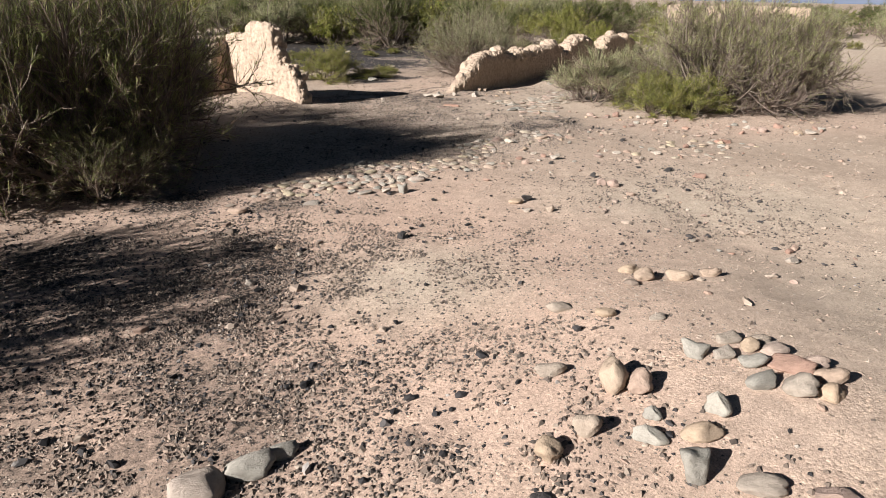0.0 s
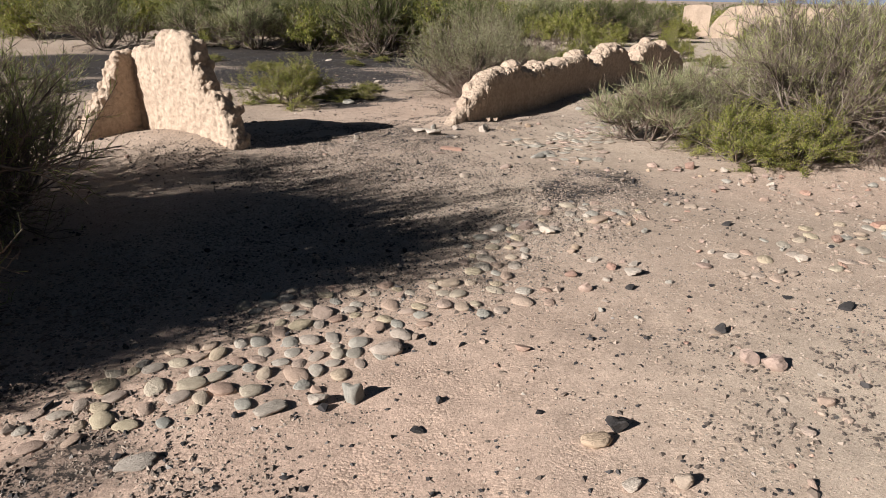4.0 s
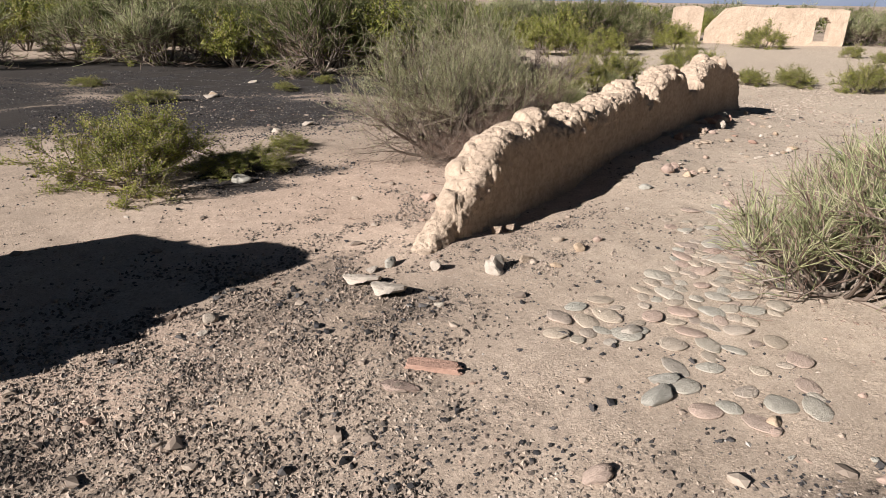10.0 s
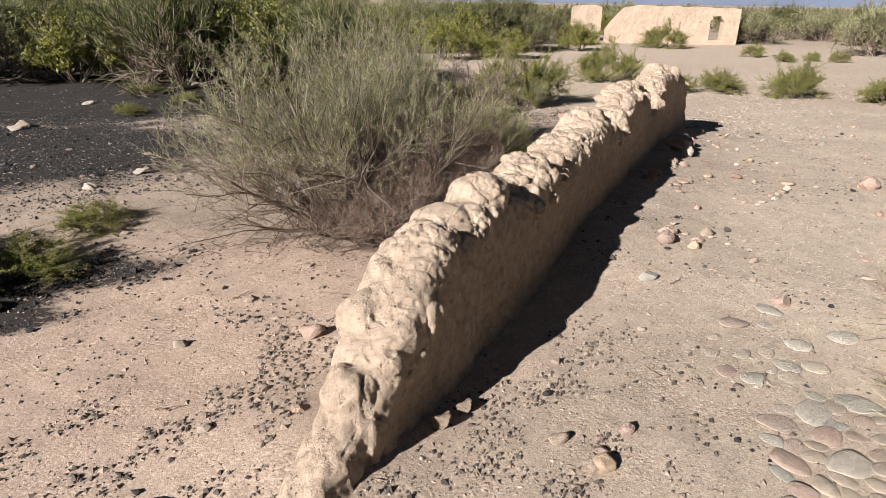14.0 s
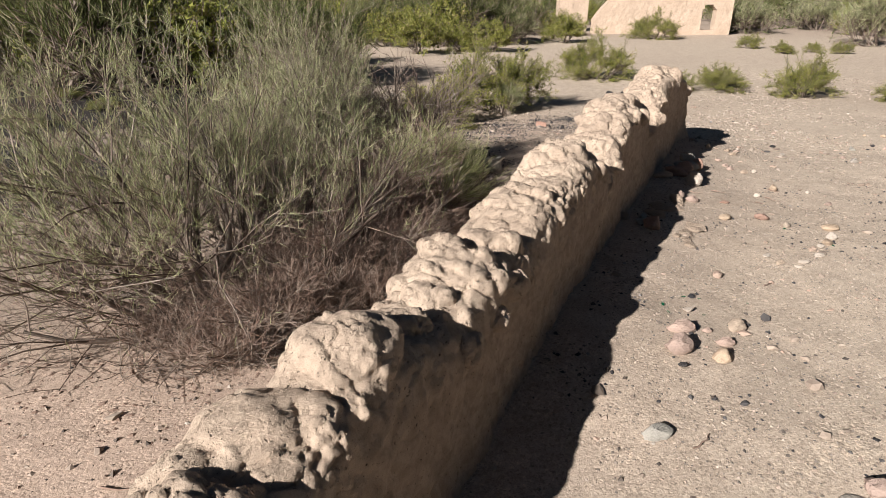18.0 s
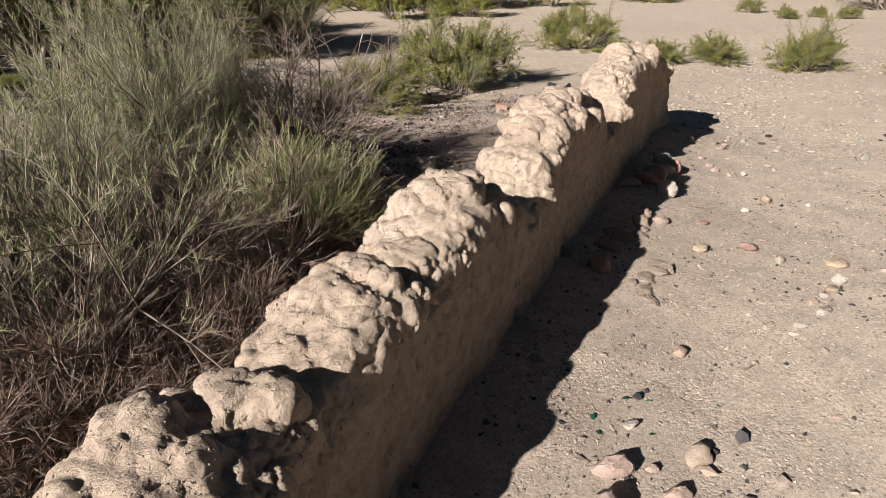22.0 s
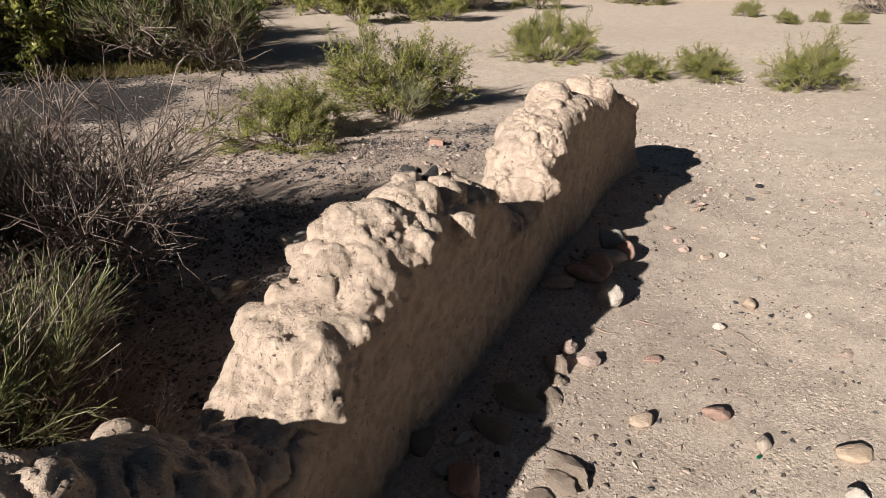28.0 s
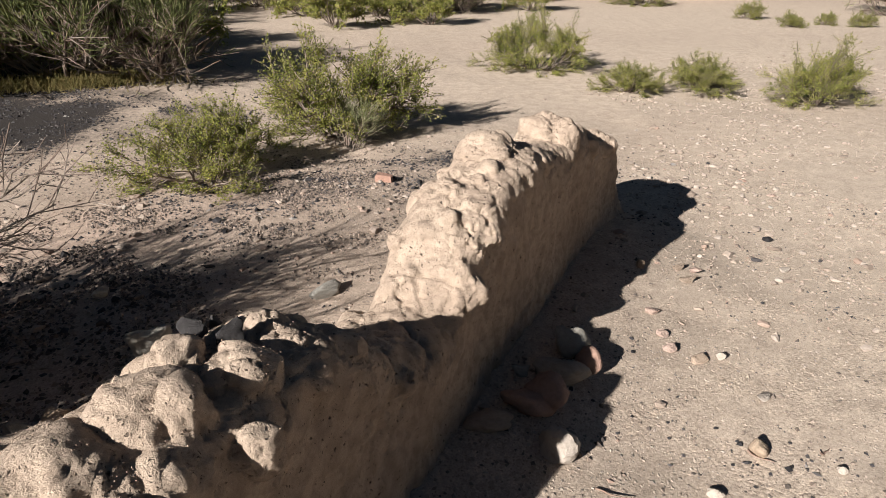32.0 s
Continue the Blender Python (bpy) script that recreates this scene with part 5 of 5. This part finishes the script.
rng = np.random.default_rng(9)
for table in (BY_MOUND, BY_MOUND_MORE, ON_TRACK, ON_TRACK_MORE, BY_SCRUB, BY_SCRUB_MORE, BY_TOE, BY_LOW_WALL, WALL_SIDE, RUBBLE, RUBBLE_MORE, LAST_STRETCH, BANK_STONES):
    for kind, x, y, wide, tall in table:
        name, _, angular, label = KINDS[kind]
        if 5.7 < x < 6.5 and 22.6 < y < 23.6:
            wide, tall = wide * 1.2, tall * 1.5
        if kind in "cygr":
            wide, tall = wide * 1.12, tall * 1.05
        deep = 0.05 if kind == "b" else min(max(tall * 1.05, wide * 0.55), wide * 1.1)
        high = min(tall * 0.9, wide * 1.2) if tall > wide * 0.8 else tall * 0.8
        ob = new(name, ROCKS[kind, int(rng.integers(0, 4))])
        lift = high * (0.62 if tall > wide * 0.7 else 0.45)
        ob.matrix_basis = Matrix.LocRotScale((x, y, rest(x, y) + lift), Euler((rng.uniform(-0.15, 0.15), rng.uniform(-0.15, 0.15), rng.uniform(-0.4, 0.4))), (wide * 1.05, deep * 1.05, high * 1.1))
        tagged(ob, label, "stone" if name == "stone" else name.replace("_", " "), "loose stones on the ground")

STONY = ((3.4, 11.2, 1.9, 1.3, 20, 26, 0.03, 0.075), (1.6, 10.2, 1.0, 1.2, 0, 18, 0.03, 0.07), (4.7, 13.0, 1.4, 0.45, -25, 20, 0.04, 0.10), (5.6, 11.6, 1.6, 1.3, 0, 14, 0.03, 0.085), (2.5, 13.6, 0.9, 0.6, 20, 8, 0.025, 0.06), (7.3, 12.9, 1.6, 0.9, 0, 16, 0.04, 0.12),
         (2.6, 8.2, 1.3, 1.6, 0, 12, 0.02, 0.055), (3.6, 5.6, 1.4, 1.0, 0, 8, 0.03, 0.08), (7.4, 20.4, 0.9, 1.6, -38, 10, 0.02, 0.06), (9.6, 24.4, 1.2, 2.6, -38, 14, 0.025, 0.075))
for cx, cy, rx, ry, turn, count, small, large in STONY:
    for _ in range(count):
        a, r, t = rng.uniform(0, 6.28), math.sqrt(rng.random()), radians(turn)
        u, v = r * rx * math.cos(a), r * ry * math.sin(a)
        x, y, size = cx + u * math.cos(t) - v * math.sin(t), cy + u * math.sin(t) + v * math.cos(t), small + (large - small) * rng.random() ** 2
        kind = str(rng.choice(list("pwycrgp")))
        high = size * rng.uniform(0.45, 0.8)
        ob = new("stone", ROCKS[kind, int(rng.integers(0, 4))])
        ob.matrix_basis = Matrix.LocRotScale((x, y, rest(x, y) + high * 0.4), Euler((rng.uniform(-0.2, 0.2), rng.uniform(-0.2, 0.2), rng.uniform(0, 6.28))), (size, size * rng.uniform(0.6, 0.95), high))
        tagged(ob, KINDS[kind][3], "stone", "loose stones on the ground")

# ---- the old cobble paving ----
pavings = [tagged(new("cobble_paving"), "remains of old river-cobble paving sunk in the sand", "paving", kind="structure"), tagged(new("cobble_paving"), "patch of dusty river cobbles beside the adobe wall", "paving", kind="structure")]
WASHED = stone_material("washed_paving_stone", [(0.0, (0.27, 0.265, 0.235)), (0.16, (0.41, 0.335, 0.255)), (0.32, (0.36, 0.25, 0.195)), (0.48, (0.38, 0.33, 0.275)), (0.62, (0.41, 0.345, 0.24)), (0.78, (0.40, 0.30, 0.24)), (0.9, (0.31, 0.295, 0.255)), (1.0, (0.43, 0.38, 0.32))])
DUSTY = stone_material("dusty_paving_stone", [(0.0, (0.34, 0.325, 0.28)), (0.2, (0.42, 0.345, 0.27)), (0.45, (0.40, 0.335, 0.275)), (0.65, (0.41, 0.30, 0.245)), (0.8, (0.36, 0.335, 0.285)), (1.0, (0.44, 0.385, 0.32))])
cobbles = [[rock_mesh(700 + k, look_of, False, 3, True) for k in range(8)] for look_of in (WASHED, DUSTY)]
laid = []
zones = ((0, -1.25, 8.2, 1.45, 0.46, 36, 84), (0, -0.3, 9.2, 1.3, 0.35, 8, 36), (0, 0.55, 10.3, 0.33, 0.75, -12, 22), (0, 1.6, 11.35, 0.9, 0.45, 30, 28), (0, 4.2, 10.6, 1.5, 0.6, 25, 36),
         (1, 2.5, 15.7, 0.85, 0.5, 48, 60), (1, 1.45, 15.25, 0.55, 0.32, 20, 14), (1, 2.98, 16.5, 0.6, 0.42, 40, 28), (1, 2.1, 14.5, 0.6, 0.5, 30, 20), (1, 3.4, 17.6, 0.7, 0.4, 30, 14))
for which, cx, cy, rx, ry, turn, count in zones:
    tries = got = 0
    while got < count and tries < 4000:
        tries += 1
        a, r = rng.uniform(0, 2 * math.pi), math.sqrt(rng.random())
        u, v, t = r * rx * math.cos(a), r * ry * math.sin(a), radians(turn)
        x, y = cx + u * math.cos(t) - v * math.sin(t), cy + u * math.sin(t) + v * math.cos(t)
        size = rng.uniform(0.045, 0.085) if which == 0 else rng.uniform(0.05, 0.112)
        if any((x - q[0]) ** 2 + (y - q[1]) ** 2 < ((0.93 if which == 0 else 0.86) * (size + q[2])) ** 2 for q in laid):
            continue
        laid.append((x, y, size))
        got += 1
        ob = part("cobble", cobbles[which][int(rng.integers(0, 8))], pavings[which])
        ob.matrix_basis = Matrix.LocRotScale((x, y, rest(x, y) + 0.05 * size), Euler((rng.uniform(-0.12, 0.12), rng.uniform(-0.12, 0.12), rng.uniform(0, 6.28))), (size * rng.uniform(1.0, 1.3), size * rng.uniform(0.85, 1.0), size * (rng.uniform(0.28, 0.44) if which == 0 else rng.uniform(0.15, 0.25))))


# ---- gravel and chips, too small to pick apart ----
def strewn(name, count, weight, small, large, power, material, label, seed, area=(-7.5, 10.5, 1.2, 29.0), flat=0.7):
    rng = np.random.default_rng(seed)
    pts = np.zeros((0, 2))
    while len(pts) < count:
        x, y = rng.uniform(area[0], area[1], 60000), rng.uniform(area[2], area[3], 60000)
        s, o = x * ALONG[0] + y * ALONG[1], x * ACROSS[0] + y * ACROSS[1]
        ok = (rng.random(60000) < weight(x, y)) & ~((s > 13.1) & (s < 24.6) & (o > WALL_BACK - 0.03) & (o < WALL_RIGHT + 0.03))
        pts = np.concatenate([pts, np.stack([x, y], 1)[ok]])
    pts = pts[:count]
    size = small + (large - small) * rng.random(count) ** power
    if large < 0.04:
        ball = np.array([(1, 0, -0.45), (0, 1, -0.45), (-1, 0, -0.45), (0, -1, -0.45), (0.15, 0.1, 0.75)])
        tri = np.array([(0, 1, 4), (1, 2, 4), (2, 3, 4), (3, 0, 4)])
    else:
        t = (1 + math.sqrt(5)) / 2
        ball = np.array([(-1, t, 0), (1, t, 0), (-1, -t, 0), (1, -t, 0), (0, -1, t), (0, 1, t), (0, -1, -t), (0, 1, -t), (t, 0, -1), (t, 0, 1), (-t, 0, -1), (-t, 0, 1)]) / 1.9
        tri = np.array([(0, 11, 5), (0, 5, 1), (0, 1, 7), (0, 7, 10), (0, 10, 11), (1, 5, 9), (5, 11, 4), (11, 10, 2), (10, 7, 6), (7, 1, 8), (3, 9, 4), (3, 4, 2), (3, 2, 6), (3, 6, 8), (3, 8, 9), (4, 9, 5), (2, 4, 11), (6, 2, 10), (8, 6, 7), (9, 8, 1)])
    corners = len(ball)
    v = ball[None] * (1 + rng.uniform(-0.42, 0.42, (count, corners, 1)))
    v[:, -1, :2] += rng.uniform(-0.45, 0.45, (count, 2))
    v = v * (size[:, None, None] * np.stack([rng.uniform(0.75, 1.25, count), rng.uniform(0.6, 1.0, count), flat * rng.uniform(0.6, 1.1, count)], 1)[:, None])
    a = rng.uniform(0, 2 * math.pi, count)
    c, sn = np.cos(a)[:, None], np.sin(a)[:, None]
    v = np.stack([v[..., 0] * c - v[..., 1] * sn, v[..., 0] * sn + v[..., 1] * c, v[..., 2]], -1)
    v = v + np.stack([pts[:, 0], pts[:, 1], ground_height(pts[:, 0], pts[:, 1]) + size * flat * 0.35], 1)[:, None]
    f = (np.arange(count)[:, None, None] * corners + tri[None]).reshape(-1, 3)
    return tagged(new(name, mesh_of(name, v.reshape(-1, 3), f, material, False)), label, "gravel", kind="stuff")


def clumped(x, y, scale, seed):
    return 0.5 + 0.5 * grain(np.stack([x, y, np.zeros_like(x)], 1), scale, seed)


def dark_weight(x, y):
    return np.clip(ash_cover(x, y) * 1.1 * ease(0.25, 0.8, clumped(x, y, 0.25, 91)) + 0.20 * ease(0.35, 0.9, clumped(x, y, 0.8, 92)) * ease(0.3, 0.7, clumped(x, y, 0.2, 99)) + 0.12 * patch(x, y, -0.5, 4.5, 2.2, 3.5, 0, 0.6), 0, 1) * (1 - 0.85 * patch(x, y, 2.3, 3.5, 1.7, 1.6, 0, 0.5))


def pale_weight(x, y):
    stony = patch(x, y, 4.3, 10.5, 3.0, 3.2, 20, 0.6) + patch(x, y, 10.5, 25.5, 2.2, 4.5, -38, 0.6) + patch(x, y, 5.5, 13.0, 2.0, 1.2, 0, 0.6) + patch(x, y, -2.0, 14.0, 1.6, 1.5, 0, 0.6) + patch(x, y, 4.4, 26.8, 2.6, 1.6, 30, 0.6) + patch(x, y, 1.2, 11.0, 1.7, 1.8, 0, 0.6)
    return np.clip(0.16 + 0.5 * stony, 0, 0.9) * ease(0.25, 0.75, clumped(x, y, 0.55, 93)) + 0.03


def grit_weight(x, y):
    """Where fine chippings cover the ground."""
    spots = ((-1.8, 13.7, 1.9, 1.4, 0, 1.0), (-0.2, 13.2, 1.6, 0.9, 0, 1.0), (-0.9, 3.6, 2.4, 2.0, 0, 0.7), (-0.8, 10.2, 2.2, 1.4, 20, 0.6), (-2.0, 6.4, 2.0, 1.2, 20, 0.8), (2.4, 12.4, 1.5, 1.1, 0, 0.5), (1.0, 16.6, 1.5, 0.7, 45, 0.45),
             (4.6, 20.4, 1.6, 3.0, -38, 0.55), (7.0, 22.6, 1.6, 2.6, -38, 0.35), (4.5, 26.5, 2.2, 1.6, 30, 0.35), (2.2, 9.5, 1.8, 1.6, 0, 0.3), (0.6, 6.0, 1.8, 1.6, 0, 0.35))
    cover = np.maximum.reduce([patch(x, y, *q[:5], soft=0.6) * q[5] for q in spots])
    return np.clip(0.03 + cover, 0, 1) * ease(0.18, 0.55, clumped(x, y, 0.6, 97)) * (0.45 + 0.55 * ease(0.3, 0.6, clumped(x, y, 0.13, 98)))


# earth like the ground's, with the shade on the crumbs put into the colour
CRUMB = stone_material("earth_crumb", [(0.0, (0.05, 0.042, 0.037)), (0.35, (0.10, 0.08, 0.066)), (0.72, (0.20, 0.156, 0.125)), (0.93, (0.29, 0.225, 0.178)), (1.0, (0.33, 0.27, 0.22))], True)


def crumb_weight(x, y):
    spots = ((-1.9, 5.2, 2.0, 1.6, 0, 1.0), (-1.3, 3.1, 2.2, 1.4, 0, 0.75), (0.3, 3.0, 0.9, 0.6, 0, 0.6), (0.2, 5.8, 1.3, 0.8, 0, 0.3), (-1.4, 13.6, 2.0, 1.0, 0, 0.9), (-1.1, 15.2, 1.3, 1.2, 0, 1.0), (-2.6, 7.4, 0.8, 0.7, 0, 0.6),
             (0.5, 11.8, 1.6, 1.2, 0, 0.5), (-0.2, 17.4, 1.2, 1.0, 40, 0.45), (1.6, 17.0, 1.0, 0.5, 50, 0.6), (3.0, 7.5, 1.2, 1.5, 0, 0.4), (3.4, 25.6, 2.3, 1.4, 36, 1.0), (2.8, 23.7, 1.3, 0.8, 50, 0.7), (4.6, 27.0, 2.0, 0.9, 25, 0.7), (1.2, 30.5, 2.5, 2.0, 0, 0.5))
    cover = np.maximum.reduce([patch(x, y, *q[:5], soft=0.7) * q[5] for q in spots])
    return np.clip(cover + 0.02, 0, 1) * ease(0.3, 0.62, clumped(x, y, 0.28, 101))


strewn("earth_crumbs", 92000, crumb_weight, 0.005, 0.025, 2.3, CRUMB, "dark brown crumbs of dry earth on the ground", 12, flat=0.8)
strewn("dark_gravel", 66000, dark_weight, 0.0045, 0.022, 2.8, GRAVEL_DARK, "dark slag and charcoal gravel strewn on the sand", 1)
strewn("brown_gravel", 105000, grit_weight, 0.004, 0.015, 2.2, GRAVEL_MID, "brown fine gravel covering the sandy ground", 8, flat=0.5)
TRACK = ((-0.7, 10.7, 2.2, 1.3, 15, 1.0), (-2.2, 9.3, 1.2, 0.9, 20, 0.9), (0.9, 11.0, 1.0, 1.0, 0, 0.6), (-0.6, 12.9, 2.2, 0.7, 0, 0.8), (-1.6, 14.2, 1.6, 0.8, 0, 0.8))
track = lambda x, y: np.maximum.reduce([patch(x, y, *q[:5], soft=0.6) * q[5] for q in TRACK]) * (0.35 + 0.65 * ease(0.3, 0.65, clumped(x, y, 0.3, 111)))
strewn("track_gravel", 34000, track, 0.006, 0.021, 2.0, GRAVEL_MID, "grey-brown pebbly gravel covering the track", 21, flat=0.65)
strewn("pale_gravel", 42000, pale_weight, 0.004, 0.024, 2.6, GRAVEL_LIGHT, "pale pebbles and grit strewn over dry sand", 2, flat=0.5)
strewn("stone_chips", 1500, pale_weight, 0.02, 0.06, 2.4, GRAVEL_LIGHT, "pale broken stone chips strewn over dry sand", 3, flat=0.6)
strewn("slag_chips", 1500, dark_weight, 0.018, 0.042, 2.4, GRAVEL_DARK, "dark slag chips strewn over the sand", 4, flat=0.75)
PLAIN = stone_material("pale_plain_stone", [(0.0, (0.22, 0.18, 0.145)), (0.5, (0.31, 0.25, 0.205)), (1.0, (0.37, 0.315, 0.265))], True)
plain = lambda x, y: patch(x, y, 12.5, 29.0, 3.0, 7.0, -60, 0.6) * ease(0.2, 0.8, clumped(x, y, 1.2, 94))
strewn("plain_stones", 5200, plain, 0.009, 0.041, 3.4, PLAIN, "pale stones strewn over the far plain", 5, area=(5, 24, 22, 38), flat=0.65)

litter = lambda x, y: np.maximum.reduce([patch(x, y, 1.3, 20.6, 1.2, 0.5, 50, 0.6), patch(x, y, 0.6, 20.4, 0.9, 0.9, 0, 0.6), patch(x, y, 2.6, 22.6, 1.2, 0.6, 50, 0.6), patch(x, y, -4.0, 8.3, 1.6, 1.5, 0, 0.6), patch(x, y, 6.0, 15.2, 2.2, 1.0, 0, 0.6)]) * ease(0.2, 0.7, clumped(x, y, 0.3, 95))
strewn("leaf_litter", 14000, litter, 0.008, 0.028, 2.0, DRY, "brown dry leaf litter under the shrubs", 6, flat=0.25)
# slag left lying on the crest of the wall
for x, y, z, size in ((4.47, 22.33, 1.03, 0.05), (4.57, 22.30, 1.02, 0.055), (4.52, 22.38, 1.02, 0.03)):
    ob = new("slag_lump", ROCKS["d", 1])
    ob.matrix_basis = Matrix.LocRotScale((x, y, z), Euler((0.3, 0.2, x * 40)), (size, size * 0.8, size * 0.9))
    tagged(ob, "dark slag lump resting on the wall crest", "slag lump", "loose stones on the ground")

bank = lambda x, y: np.clip(ash_cover(x, y), 0, 1) * (y > 19) * ease(0.15, 0.75, clumped(x, y, 0.5, 96))
strewn("bank_gravel", 34000, bank, 0.010, 0.036, 2.2, GRAVEL_DARK, "dark gravel bank in front of the thicket", 7, area=(-12, 7, 19, 34))


# ---- eroded earth beside the wall, glass and twigs ----
CLOD = adobe_material("fallen_adobe", (0.37, 0.285, 0.215), (0.46, 0.36, 0.28), 0.25)
clods = [rock_mesh(1300 + k, CLOD, True, 4) for k in range(4)]
for k, (x, y, turn, long, wide, high) in enumerate(((5.01, 21.36, -62, 0.20, 0.055, 0.06), (4.93, 21.28, -58, 0.17, 0.05, 0.045), (4.80, 21.19, -50, 0.10, 0.05, 0.04), (5.24, 22.05, 70, 0.11, 0.075, 0.09), (5.10, 21.84, 10, 0.09, 0.06, 0.045), (4.66, 21.14, -40, 0.06, 0.04, 0.035),
                                                    (4.72, 21.05, -45, 0.08, 0.04, 0.03), (4.66, 20.95, -60, 0.09, 0.035, 0.03), (4.9, 21.85, 30, 0.13, 0.11, 0.08), (4.72, 21.62, 45, 0.12, 0.10, 0.07), (5.2, 21.95, 20, 0.06, 0.045, 0.045), (4.35, 21.6, 50, 0.14, 0.09, 0.06))):
    ob = new("adobe_clod", clods[k % 4])
    ob.matrix_basis = Matrix.LocRotScale((x, y, rest(x, y) + 0.15 * high), Euler((0, 0, radians(turn))), (long * 0.85, wide * 1.5, high * 0.8))
    tagged(ob, "rounded clod of tan earth washed off the wall", "adobe clod", "earth clods at the wall's foot")

m, n, l, p = shader("green_glass", 0.12)
p.inputs["Base Color"].default_value = (0.01, 0.11, 0.05, 1)
p.inputs["Transmission Weight"].default_value = 0.35
p.inputs["IOR"].default_value = 1.5
rnd = random.Random(17)
for x, y in ((3.77, 19.91), (4.01, 20.03), (4.13, 20.0), (4.5, 19.93), (3.75, 19.81), (4.02, 19.78), (5.97, 21.28), (6.1, 20.8)):
    bm = bmesh.new()
    size = rnd.uniform(0.011, 0.019)
    ring = [bm.verts.new((size * rnd.uniform(0.6, 1.2) * math.cos(a), size * rnd.uniform(0.5, 1.0) * math.sin(a), 0.006 * math.cos(a))) for a in (0.2, 1.4, 2.3, 3.6, 5.0)]
    top = bmesh.ops.extrude_face_region(bm, geom=[bm.faces.new(ring)])["geom"]
    bmesh.ops.translate(bm, verts=[q for q in top if isinstance(q, bmesh.types.BMVert)], vec=(0, 0, 0.005))
    bmesh.ops.recalc_face_normals(bm, faces=bm.faces)
    me = bpy.data.meshes.new("glass_shard")
    bm.to_mesh(me)
    bm.free()
    me.materials.append(m)
    ob = new("glass_shard", me)
    ob.matrix_basis = Matrix.LocRotScale((x, y, rest(x, y) + 0.008), Euler((rnd.uniform(-0.3, 0.3), rnd.uniform(-0.3, 0.3), rnd.uniform(0, 6))), (1, 1, 1))
    tagged(ob, "small green broken bottle glass lying on gravel", "glass shard", "green glass shards")

rng = np.random.default_rng(29)
for x, y, turn, long in ((5.71, 22.37, -45, 0.12), (6.65, 22.26, -80, 0.15), (6.92, 22.56, -60, 0.11), (6.35, 22.11, -60, 0.09), (6.05, 22.45, -35, 0.13), (7.26, 22.52, 20, 0.07), (4.9, 20.2, 15, 0.1), (5.9, 23.9, 60, 0.1), (3.2, 18.6, 30, 0.14), (2.3, 17.4, 110, 0.12),
                         (-0.3, 19.0, 40, 0.16), (0.4, 18.9, -20, 0.2), (1.2, 9.0, 70, 0.12), (0.2, 5.4, 20, 0.11), (2.6, 15.2, -30, 0.2), (-0.6, 17.6, 10, 0.13)):
    t = np.linspace(-0.6, 0.6, 6)
    poly = np.stack([t * long, 0.25 * long * (t * t - 0.4) + rng.normal(0, 0.05 * long, 6), 0.004 + 0.012 * rng.random(6)], 1)[None]
    ob = new("dry_twig", mesh_of("dry_twig", *chain(poly, np.array([0.0055]), np.array([0.002]), 5), DRY))
    ob.matrix_basis = Matrix.LocRotScale((x, y, rest(x, y) + 0.003), Euler((0, 0, radians(turn))), (1, 1, 1))
    tagged(ob, "thin curved dry twig lying on the ground", "twig", "fallen twigs")

n = 2600
rng = np.random.default_rng(33)
at = np.stack([rng.normal(0.9, 0.75, n), rng.normal(33.85, 0.25, n), np.zeros(n)], 1)
at[:, 2] = ground_height(at[:, 0], at[:, 1])
way = unit(rng.normal(size=(n, 3)) + (0, 0, 1.1)) * rng.uniform(0.1, 0.3, n)[:, None]
way[:, 2] = np.abs(way[:, 2])
DRY_GRASS = plant_material("dry_grass", [(0.0, (0.19, 0.15, 0.055)), (0.6, (0.27, 0.215, 0.085)), (1.0, (0.17, 0.17, 0.06))])
tagged(new("dry_grass", mesh_of("dry_grass", *tubes(at, at + way, np.full(n, 0.010), np.full(n, 0.004)), DRY_GRASS)), "yellow dry grass patch at the edge of the scrub", "grass", kind="stuff")
